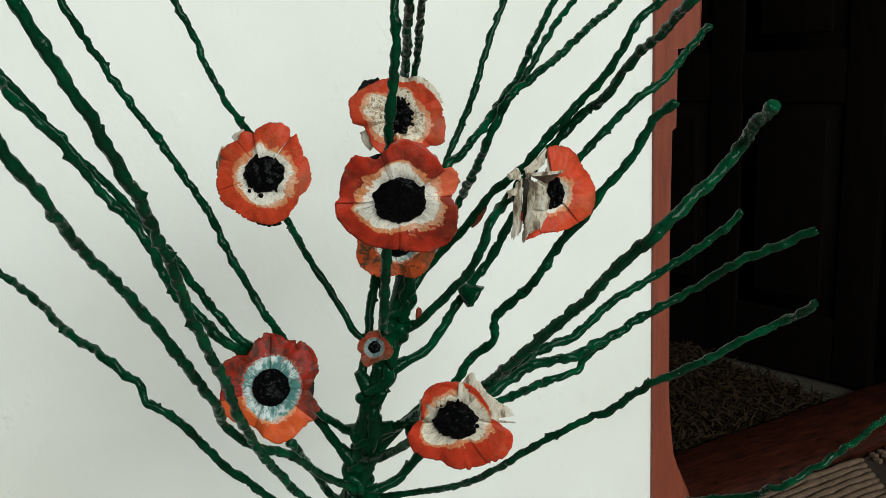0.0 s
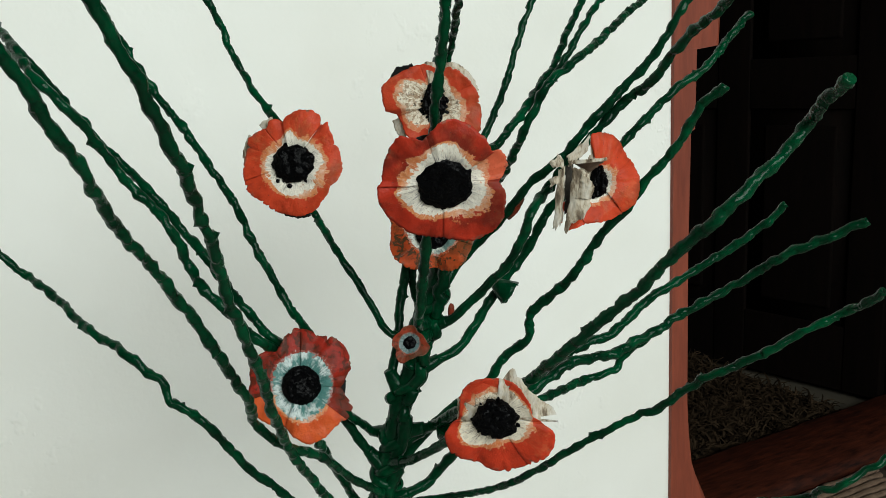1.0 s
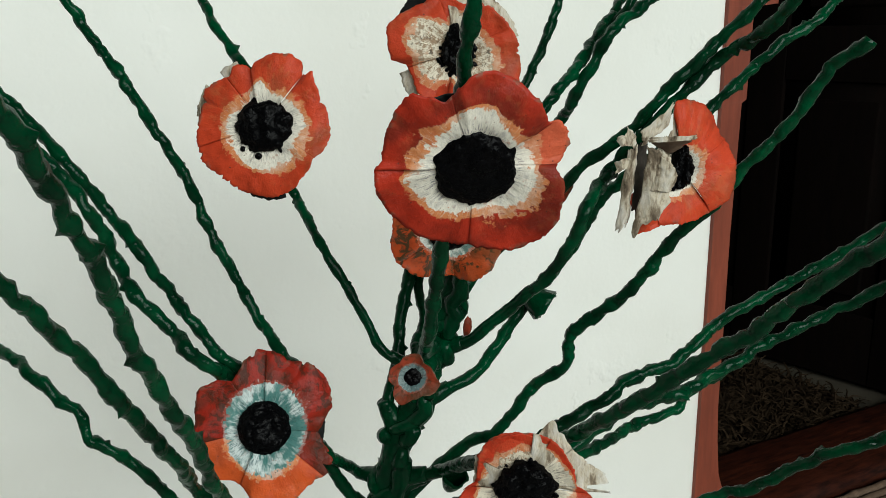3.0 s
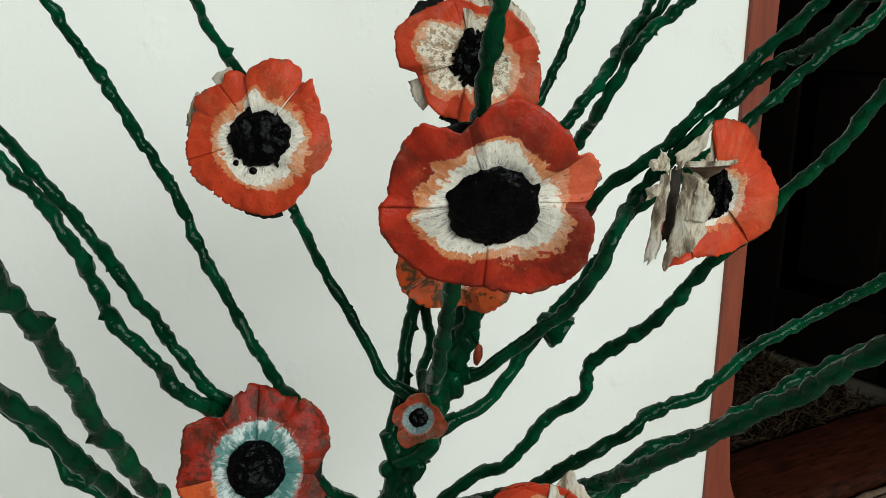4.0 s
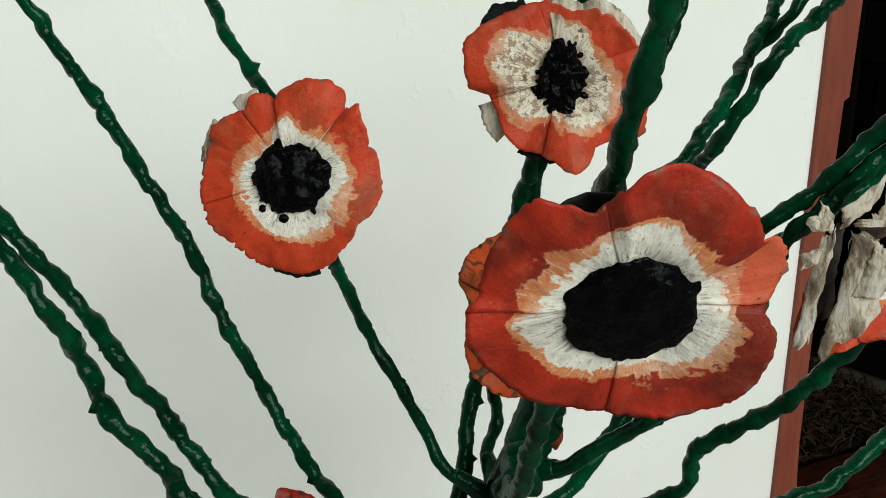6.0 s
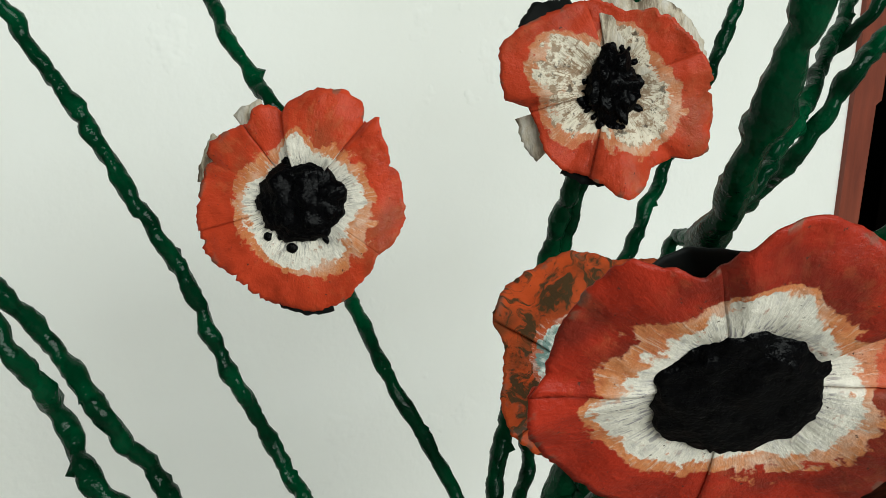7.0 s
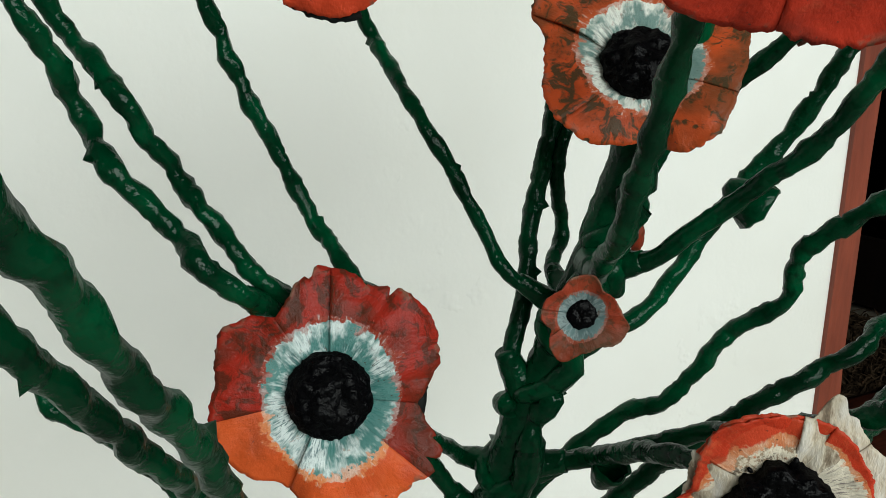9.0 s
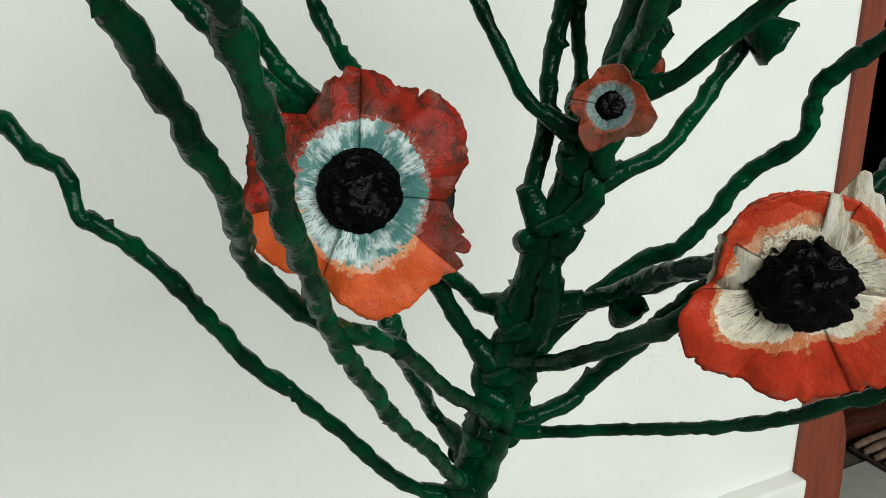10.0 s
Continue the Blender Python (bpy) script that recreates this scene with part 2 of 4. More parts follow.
PETAL_TEAL_ORANGE = make_petal("orange_petal_paint_with_teal_base", (0.46, 0.072, 0.016), (0.54, 0.20, 0.08), (0.50, 0.56, 0.55), tint=(0.03, 0.14, 0.125), dirt=(0.38, 0.05, 0.018), dirt_at=0.56, inner_dirt=(0.06, 0.11, 0.12))
PETAL_STREAKED = make_petal("orange_petal_paint_with_green_streaks", (0.46, 0.066, 0.016), (0.40, 0.08, 0.025), (0.70, 0.72, 0.66), tint=(0.10, 0.20, 0.18), dirt=(0.05, 0.035, 0.015), dirt_at=0.52, streaks=0.95)
PETAL_BUD = make_petal("bud_petal_paint", (0.22, 0.032, 0.014), (0.20, 0.05, 0.025), (0.20, 0.25, 0.25), tint=(0.07, 0.12, 0.12), dirt=(0.03, 0.026, 0.012), dirt_at=0.50, inner_dirt=(0.05, 0.07, 0.07), streaks=0.6)
PETAL_WORN = make_petal("worn_red_petal_paint", (0.40, 0.042, 0.016), (0.48, 0.18, 0.08), (0.63, 0.57, 0.46), inner_dirt=(0.20, 0.13, 0.07), flake=0.8, dirt=(0.25, 0.05, 0.02))
PETAL_WIDE = make_petal("red_petal_paint_with_wide_cream_base", (0.40, 0.032, 0.012), (0.52, 0.18, 0.07), (0.64, 0.58, 0.47), inner_dirt=(0.18, 0.15, 0.14), dirt=(0.30, 0.03, 0.012))


# ---- helpers of this scene ----
def mesh_object(name, bm, material, parent=None, smooth=True):
    me = bpy.data.meshes.new(name)
    if name not in ("stem", "trunk", "petal"):
        bmesh.ops.recalc_face_normals(bm, faces=bm.faces)
    bm.to_mesh(me)
    bm.free()
    me.materials.append(material)
    if smooth:
        me.polygons.foreach_set("use_smooth", [True] * len(me.polygons))
    ob = new(name, me)
    if parent is not None:
        ob.parent = parent
    return ob


def part(name, bm, material, parent, label="", smooth=True):
    ob = mesh_object(name, bm, material, parent, smooth)
    return tagged(ob, label)


def empty(name, at=(0, 0, 0), parent=None):
    ob = new(name)
    ob.empty_display_size = 0.05
    ob.location = at
    if parent is not None:
        ob.parent = parent
    return ob


def add_box(bm, x0, x1, y0, y1, z0, z1, bevel=0.0):
    made = bmesh.ops.create_cube(bm, size=1.0)
    vs = made["verts"]
    for v in vs:
        v.co = Vector(((x0 + x1) / 2 + v.co.x * (x1 - x0), (y0 + y1) / 2 + v.co.y * (y1 - y0), (z0 + z1) / 2 + v.co.z * (z1 - z0)))
    if bevel:
        edges = list({e for v in vs for e in v.link_edges})
        bmesh.ops.bevel(bm, geom=edges, offset=bevel, segments=2, affect="EDGES", profile=0.7)


def spline(points, step):
    """Even points on a smooth curve through the given ones."""
    p = [Vector(q) for q in points]
    p = [2 * p[0] - p[1]] + p + [2 * p[-1] - p[-2]]
    fine = []
    for a, b, c, d in zip(p[:-3], p[1:-2], p[2:-1], p[3:]):
        n = max(4, int((c - b).length / 0.002))
        for k in range(n):
            t = k / n
            fine.append(0.5 * (2 * b + (c - a) * t + (2 * a - 5 * b + 4 * c - d) * t * t + (3 * b - a - 3 * c + d) * t ** 3))
    fine.append(p[-2])
    out, gone = [fine[0]], 0.0
    for a, b in zip(fine[:-1], fine[1:]):
        gone += (b - a).length
        if gone >= step:
            out.append(b)
            gone = 0.0
    out.append(fine[-1])
    return out


def tube(bm, points, r0, r1, seed, step=0.0012, sides=14, wobble=0.0012, ridges=0.10, twist=330.0, calm=0.0):
    """A wire wrapped in painted paper: a crooked round bar with a twisted, lumpy skin."""
    line = spline(points, step)
    shift = Vector((seed * 7.31, seed * 3.17, seed * 1.93))
    n = len(line)
    drip = random.Random(int(seed * 100))
    for i, q in enumerate(line):
        g = min(1.0, 0.15 + 0.85 * i * step / calm) if calm else 1.0
        line[i] = q + g * 1.3 * wobble * noise.noise_vector(q * 85 + shift) + g * 0.8 * wobble * noise.noise_vector(q * 190 + shift)
    side = None
    rings = []
    gone = 0.0
    knots, reach = [], 0.0
    while reach < 1.5:
        reach += drip.uniform(0.009, 0.021)
        knots.append((reach, drip.uniform(0.05, 0.26), drip.uniform(0, 6.28)))
    for i, q in enumerate(line):
        d = (line[min(i + 1, n - 1)] - line[max(i - 1, 0)]).normalized()
        if side is None:
            side = d.orthogonal().normalized()
        side = (side - d * side.dot(d)).normalized()
        up = d.cross(side)
        gone += (q - line[i - 1]).length if i else 0
        r = r0 + (r1 - r0) * i / n
        g = min(1.0, 0.25 + 0.75 * gone / calm) if calm else 1.0
        r *= 1 + g * (0.22 * noise.noise(q * 140 + shift) + 0.14 * noise.noise(q * 420 + shift))
        if i in (0, n - 1):
            r *= 0.55
        ring = []
        while len(knots) > 1 and gone > 0.5 * (knots[0][0] + knots[1][0]):
            knots.pop(0)
        place, high, where = knots[0]
        high *= g * math.exp(-((gone - place) / 0.0022) ** 2)
        for k in range(sides):
            a = 2 * math.pi * k / sides
            rr = r * (1 + high * (0.5 + 0.5 * math.cos(a - where)) + g * ridges * math.cos(2 * a - twist * gone) + g * 0.13 * noise.noise(Vector((math.cos(a) * 1.6, math.sin(a) * 1.6, gone * 260)) + shift) + g * 0.11 * noise.noise(Vector((math.cos(a) * 2.6, math.sin(a) * 2.6, gone * 640)) + shift))
            if drip.random() < 0.0025 * g:
                rr *= 1.55
            ring.append(bm.verts.new(q + (side * math.cos(a) + up * math.sin(a)) * rr))
        rings.append(ring)
    for a, b in zip(rings[:-1], rings[1:]):
        for k in range(sides):
            bm.faces.new((a[k], a[(k + 1) % sides], b[(k + 1) % sides], b[k]))
    bm.faces.new(rings[0][::-1])
    bm.faces.new(rings[-1])


# ---- setting: floor, wall, doorway ----
def at_wall(ob):
    ob.matrix_world = WALL
    return ob


def wall_grid(bm, x0, x1, z0, z1, y, step):
    nx, nz = int((x1 - x0) / step), int((z1 - z0) / step)
    rows = []
    for i in range(nx + 1):
        col = []
        for k in range(nz + 1):
            x, z = x0 + (x1 - x0) * i / nx, z0 + (z1 - z0) * k / nz
            p = Vector((x, 0, z))
            edge = min(1.0, (x1 - x) / 0.04, (z - z0) / 0.04, (x - x0) / 0.04, (z1 - z) / 0.04)
            d = 0.006 * noise.noise(p * 3.2) + 0.0022 * noise.noise(p * 13)
            col.append(bm.verts.new((x, y - d * max(edge, 0), z)))
        rows.append(col)
    for a, b in zip(rows[:-1], rows[1:]):
        for k in range(nz):
            bm.faces.new((a[k], b[k], b[k + 1], a[k + 1]))


bm = bmesh.new()
wall_grid(bm, -2.7, 0.0, FLOOR, 4.6, 0.0, 0.02)
add_box(bm, -2.7, 0.0, 0.012, THICK, FLOOR - 0.05, 4.6)
tagged(at_wall(mesh_object("wall_north", bm, WHITE_WALL)), "uneven white limewashed outer wall beside the doorway", "wall", kind="structure")

bm = bmesh.new()
add_box(bm, 1.28, 3.0, 0.0, THICK, FLOOR - 0.05, 4.6)
add_box(bm, 0.0, 1.28, 0.0, THICK, 2.25, 4.6)
tagged(at_wall(mesh_object("wall_east", bm, WHITE_WALL, smooth=False)), "white limewashed wall over and past the doorway", "wall", kind="structure")

bm = bmesh.new()
add_box(bm, -2.7, -0.002, -0.03, 0.012, FLOOR, 0.346, 0.006)
tagged(at_wall(mesh_object("baseboard", bm, WHITE_WALL)), "thick white painted plinth along the wall base", "baseboard", kind="structure")

# ground outside and floor inside
bm = bmesh.new()
add_box(bm, -2.7, 3.0, -4.4, 0.12, FLOOR - 0.06, FLOOR)
tagged(at_wall(mesh_object("ground", bm, PAVING, smooth=False)), "grey stone paving of the porch", "ground", kind="structure")
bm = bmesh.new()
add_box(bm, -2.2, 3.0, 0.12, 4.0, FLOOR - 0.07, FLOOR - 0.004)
tagged(at_wall(mesh_object("floor", bm, SHADED_TILE, smooth=False)), "pale tiled floor with the dark room's shade in its colour", "floor", kind="structure")
# unseen ceiling, added to shut daylight out of the room
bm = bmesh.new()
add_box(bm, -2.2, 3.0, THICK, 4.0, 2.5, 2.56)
tagged(at_wall(mesh_object("ceiling", bm, SHADED_WOOD, smooth=False)), "unseen inner ceiling, added to keep the doorway dark", "ceiling", kind="structure")
# unseen walls that close the room so it stays black
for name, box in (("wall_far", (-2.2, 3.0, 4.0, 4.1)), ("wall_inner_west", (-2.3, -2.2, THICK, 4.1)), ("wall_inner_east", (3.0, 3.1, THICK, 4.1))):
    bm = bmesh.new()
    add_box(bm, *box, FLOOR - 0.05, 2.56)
    tagged(at_wall(mesh_object(name, bm, SHADED_PLASTER, smooth=False)), "unseen inner wall, added and darkened to keep the doorway dark", "wall", kind="structure")

# unseen porch behind the camera, added to shape light and reflections, open high in front
bm = bmesh.new()
add_box(bm, -2.7, 3.0, -4.4, -4.2, FLOOR, 1.75)
tagged(at_wall(mesh_object("wall_south", bm, PORCH, smooth=False)), "unseen grey front wall, added to let daylight in only above", "wall", kind="structure")
for name, box in (("wall_west", (-2.8, -2.7, -4.4, 0.0)), ("wall_porch_east", (3.0, 3.1, -4.4, THICK))):
    bm = bmesh.new()
    add_box(bm, *box, FLOOR - 0.05, 4.6)
    tagged(at_wall(mesh_object(name, bm, PORCH, smooth=False)), "unseen plain grey wall, added to close the porch", "wall", kind="structure")
bm = bmesh.new()
add_box(bm, -2.8, 3.1, -4.4, THICK, 4.6, 4.66)
tagged(at_wall(mesh_object("ceiling_porch", bm, SHADED_WOOD, smooth=False)), "unseen dark ceiling, added to close the porch above", "ceiling", kind="structure")


def door_frame():
    """Old painted frame with a stepped edge above and a foot that swells out."""
    root = empty("door_frame")
    root.matrix_world = WALL
    profile = [(FLOOR, 0.112), (0.30, 0.110), (0.37, 0.104), (0.41, 0.092), (0.44, 0.078), (0.47, 0.064), (0.50, 0.053), (0.56, 0.044), (0.62, 0.040), (0.9, 0.037), (1.10, 0.041), (1.105, 0.051), (1.235, 0.053), (1.24, 0.103), (1.32, 0.107), (1.36, 0.107), (1.365, 0.055), (2.25, 0.055)]
    bm = bmesh.new()
    rows = []
    for z, w in profile:
        w += 0.0012 * noise.noise(Vector((z * 30, 0, 0)))
        rows.append([bm.verts.new(c) for c in ((0.0, -0.007, z), (w * 0.9, -0.009, z), (w, -0.002, z), (w, 0.09, z), (0.0, 0.09, z))])
    for a, b in zip(rows[:-1], rows[1:]):
        for k in range(5):
            bm.faces.new((a[k], a[(k + 1) % 5], b[(k + 1) % 5], b[k]))
    bm.faces.new(rows[0])
    bm.faces.new(rows[-1])
    part("jamb", bm, RED_WOOD, root, smooth=False)
    bm = bmesh.new()
    add_box(bm, 1.22, 1.28, -0.008, 0.09, FLOOR, 2.25, 0.004)
    part("jamb", bm, RED_WOOD, root)
    bm = bmesh.new()
    add_box(bm, 0.055, 1.22, -0.006, 0.088, 2.18, 2.25, 0.004)
    part("lintel", bm, RED_WOOD, root)
    # added board that hides the white reveal, dark in place of shade
    bm = bmesh.new()
    add_box(bm, 1.250, 1.2785, 0.0915, THICK + 0.004, FLOOR + 0.002, 2.178, 0.003)
    part("reveal_cover", bm, SHADED_WOOD, root, "dark board added over the white reveal, standing in for shade")
    bm = bmesh.new()
    n = 60
    rows = []
    for i in range(n + 1):
        x = 0.002 + 1.276 * i / n
        prof = [(0.17, 0.0), (0.178, 0.03), (0.20, 0.042), (0.29, 0.046), (0.385, 0.044), (0.405, 0.034), (0.415, 0.0)]
        rows.append([bm.verts.new((x, y + 0.004 * noise.noise(Vector((x * 9, y * 7, 1))), FLOOR + z + (0.005 * noise.noise(Vector((x * 11, y * 30, 3))) if z else 0))) for y, z in prof])
    for a, b in zip(rows[:-1], rows[1:]):
        for k in range(6):
            bm.faces.new((a[k], b[k], b[k + 1], a[k + 1]))
        bm.faces.new((a[6], b[6], b[0], a[0]))
    part("threshold", bm, SILL_WOOD, root, "worn dark red wooden threshold")
    return tagged(root, "red-brown painted wooden door frame with a swelling foot", "door frame", kind="structure")


door_frame()


def open_door():
    """Dark panelled door leaf, swung into the room; its colour also holds the room's shade."""
    root = empty("door_1")
    root.matrix_world = WALL @ pose(1.235, 0.425, FLOOR + 0.012, 0, 0, 103)
    wide, high, t = 0.98, 2.02, 0.022
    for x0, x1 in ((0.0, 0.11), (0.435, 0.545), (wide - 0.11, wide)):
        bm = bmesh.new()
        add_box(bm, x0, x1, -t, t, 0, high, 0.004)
        part("stile", bm, SHADED_WOOD, root)
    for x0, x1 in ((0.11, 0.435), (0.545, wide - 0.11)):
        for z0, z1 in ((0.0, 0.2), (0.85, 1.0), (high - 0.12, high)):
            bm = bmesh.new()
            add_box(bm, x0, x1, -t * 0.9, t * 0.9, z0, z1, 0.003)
            part("rail", bm, SHADED_WOOD, root)
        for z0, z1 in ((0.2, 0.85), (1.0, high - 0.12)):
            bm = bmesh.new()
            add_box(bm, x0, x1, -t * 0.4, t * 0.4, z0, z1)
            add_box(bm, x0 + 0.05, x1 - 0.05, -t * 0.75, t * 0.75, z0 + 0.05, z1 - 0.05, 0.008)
            part("panel", bm, SHADED_WOOD, root)
    return tagged(root, "dark panelled wooden door standing open, room shade put into its colour", "door", kind="structure")


open_door()


def shag_rug():
    root = empty("rug")
    root.matrix_world = WALL @ pose(0, 0, FLOOR)
    bm = bmesh.new()
    add_box(bm, 0.1, 1.055, 0.43, 1.02, 0.0, 0.012, 0.004)
    part("backing", bm, SHAG, root)
    rng = random.Random(5)
    verts, faces = [], []
    for _ in range(4200):
        x, y = rng.uniform(0.12, 1.06), rng.uniform(0.43, 1.02)
        a, h, w = rng.uniform(0, 6.28), rng.uniform(0.03, 0.065), rng.uniform(0.003, 0.0068)
        lean, curl = rng.uniform(0.2, 1.1), rng.uniform(-0.9, 0.9)
        px, py, pz = x, y, 0.008
        k0 = len(verts)
        for s in range(4):
            ww = w * (1 - 0.25 * s)
            verts.append((px - math.sin(a) * ww, py + math.cos(a) * ww, pz))
            verts.append((px + math.sin(a) * ww, py - math.cos(a) * ww, pz))
            verts.append((px, py, pz + ww))
            px += math.cos(a) * h / 3 * math.sin(lean)
            py += math.sin(a) * h / 3 * math.sin(lean)
            pz += h / 3 * math.cos(lean)
            lean += 0.45
            a += curl * 0.6
        for s in range(3):
            b = k0 + 3 * s
            for e, f in ((0, 1), (1, 2), (2, 0)):
                faces.append((b + e, b + f, b + 3 + f, b + 3 + e))
    me = bpy.data.meshes.new("shag")
    me.from_pydata(verts, [], faces)
    me.materials.append(SHAG)
    pile = new("shag", me)
    pile.parent = root
    tagged(pile, "curly dark brown wool pile", kind="stuff")
    return tagged(root, "dark brown shaggy wool rug on the floor", "rug")


shag_rug()


def door_mat():
    """Ribbed straw mat with a chequered woven end."""
    root = empty("door_mat")
    root.matrix_world = WALL @ pose(0, 0, FLOOR)
    x0, x1, y1 = 0.335, 0.845, 0.160
    bm = bmesh.new()
    add_box(bm, x0, 1.0, -0.35, y1, 0.0, 0.008, 0.002)
    part("backing", bm, STRAW_DARK, root)
    for k in range(22):
        y = y1 - 0.010 - 0.0215 * k
        bm = bmesh.new()
        tube(bm, [(x0 + 0.004, y, 0.012), ((x0 + x1) / 2, y + 0.002, 0.013), (x1 - 0.015 * (k % 7) - 0.02, y, 0.012)], 0.0095, 0.0095, k, step=0.03, sides=8, wobble=0.001, ridges=0.03)
        part("rib", bm, STRAW, root)
    bm = bmesh.new()
    for i in range(10):
        for k in range(20):
            if (i + k) % 2:
                x, y = 0.845 + 0.0155 * i, y1 - 0.012 - 0.022 * k
                add_box(bm, x, x + 0.0145, y - 0.010, y + 0.010, 0.006, 0.018, 0.003)
    tagged(part("weave", bm, STRAW, root, "chequered woven end"), kind="stuff")
    return tagged(root, "ribbed brown straw mat before the threshold", "mat")


door_mat()

# ---- the flower tree ----
tree = empty("flower_sculpture", (-0.130, 0.975, FLOOR))
tagged(tree, "wire tree of twisted glossy green stems with red painted paper anemones", "sculpture")
bpy.context.view_layer.update()


def on_tree(ob):
    ob.matrix_parent_inverse = tree.matrix_world.inverted()
    return ob


TRUNK = [(-0.130, 0.975, 0.200), (-0.124, 0.970, 0.500), (-0.109, 0.963, 0.700), (-0.093, 0.955, 0.791), (-0.083, 0.950, 0.830), (-0.074, 0.946, 0.863), (-0.064, 0.942, 0.905), (-0.056, 0.938, 0.938), (-0.045, 0.935, 0.967), (-0.035, 0.933, 0.993), (-0.025, 0.930, 1.027), (-0.016, 0.924, 1.060), (-0.010, 0.920, 1.085)]


def trunk_at(z):
    for a, b in zip(TRUNK[:-1], TRUNK[1:]):
        if a[2] <= z <= b[2]:
            return Vector(a).lerp(Vector(b), (z - a[2]) / (b[2] - a[2]))
    return Vector(TRUNK[-1])


bm = bmesh.new()
tube(bm, TRUNK, 0.0145, 0.0085, 1, step=0.003, sides=20, wobble=0.0015, ridges=0.06, twist=60, calm=3.0)
tube(bm, [TRUNK[k] for k in (0, 2, 4, 6, 8)], 0.009, 0.006, 2, step=0.004, sides=12, wobble=0.006, ridges=0.08, twist=90)
tube(bm, [(x + 0.006, y - 0.008, z) for x, y, z in TRUNK[3:]], 0.006, 0.005, 3, step=0.004, sides=12, wobble=0.004, ridges=0.1, twist=120)
on_tree(part("trunk", bm, GREEN, tree, "thick green trunk bound from several wires"))
SEED = [10]


def branch(points, r0, r1, wrap=True):
    """One painted wire; where it leaves the trunk it is wound round it once."""
    SEED[0] += 1
    bm = bmesh.new()
    if wrap:
        p0, p1 = Vector(points[0]), Vector(points[1])
        mid = trunk_at(p0.z)
        out = math.atan2(p1.y - mid.y, p1.x - mid.x)
        turn = 1 if SEED[0] % 2 else -1
        rad = 0.0095 + r0 * 0.4
        coil = []
        for k in range(8):
            a = out + turn * (0.5 - (7 - k) * 0.5)
            c = trunk_at(p0.z - 0.016 + 0.0026 * k)
            coil.append(c + Vector((math.cos(a), math.sin(a), 0)) * (rad - 0.0004 * (7 - k)))
        tube(bm, coil, r0 * 0.9, r0 * 1.5, SEED[0] + 0.5, wobble=0.0008, calm=0.5)
        first = mid + (p1 - mid).normalized() * 0.004
        points = [tuple(first)] + [p for p in points[1:]]
        if (Vector(points[1]) - first).length < 0.008:
            points.pop(1)
        bulge = [first, first + (p1 - first).normalized() * 0.012, first + (p1 - first).normalized() * 0.024]
        tube(bm, bulge, r0 * 2.0, r0 * 1.0, SEED[0] + 0.25, wobble=0.0005, calm=0.5)
    tube(bm, points, r0 * 1.02, r1 * 0.96, SEED[0], calm=0.15 if wrap else 0.0)
    return on_tree(part("stem", bm, GREEN, tree))


branch([(-0.050, 0.922, 0.989), (-0.063, 0.931, 1.008), (-0.072, 0.937, 1.022), (-0.080, 0.937, 1.038), (-0.088, 0.938, 1.053), (-0.097, 0.940, 1.068), (-0.107, 0.949, 1.081), (-0.117, 0.962, 1.094), (-0.126, 0.970, 1.108), (-0.131, 0.958, 1.130), (-0.136, 0.948, 1.155), (-0.144, 0.943, 1.188), (-0.153, 0.948, 1.199), (-0.161, 0.953, 1.209), (-0.168, 0.959, 1.219), (-0.175, 0.966, 1.230), (-0.182, 0.972, 1.241), (-0.190, 0.978, 1.258), (-0.201, 0.983, 1.284), (-0.216, 0.985, 1.312), (-0.231, 0.993, 1.334)], 0.0031, 0.0030)
branch([(-0.066, 0.925, 0.910), (-0.084, 0.954, 0.906), (-0.093, 0.940, 0.921), (-0.101, 0.926, 0.935), (-0.112, 0.912, 0.965), (-0.112, 0.910, 0.998), (-0.126, 0.920, 1.008), (-0.141, 0.931, 1.024), (-0.153, 0.935, 1.044), (-0.162, 0.932, 1.068), (-0.172, 0.930, 1.090), (-0.180, 0.931, 1.112), (-0.188, 0.929, 1.133), (-0.199, 0.928, 1.152), (-0.211, 0.931, 1.171), (-0.223, 0.935, 1.189), (-0.236, 0.938, 1.207), (-0.248, 0.940, 1.225), (-0.258, 0.935, 1.245), (-0.266, 0.925, 1.268), (-0.272, 0.910, 1.290), (-0.280, 0.905, 1.315)], 0.0037, 0.0032)
branch([(-0.089, 0.944, 0.806), (-0.094, 0.931, 0.820), (-0.099, 0.918, 0.834), (-0.103, 0.906, 0.849), (-0.108, 0.892, 0.865), (-0.114, 0.878, 0.880), (-0.117, 0.866, 0.894), (-0.120, 0.853, 0.909), (-0.126, 0.826, 0.940), (-0.127, 0.803, 0.965), (-0.125, 0.780, 0.987), (-0.124, 0.757, 1.013), (-0.122, 0.735, 1.042), (-0.121, 0.713, 1.066), (-0.122, 0.695, 1.090), (-0.122, 0.680, 1.114), (-0.121, 0.666, 1.134), (-0.120, 0.651, 1.153), (-0.119, 0.637, 1.169), (-0.118, 0.624, 1.182), (-0.118, 0.613, 1.194), (-0.121, 0.598, 1.215), (-0.125, 0.582, 1.240), (-0.130, 0.570, 1.262), (-0.136, 0.560, 1.284), (-0.140, 0.553, 1.297)], 0.0036, 0.0030)
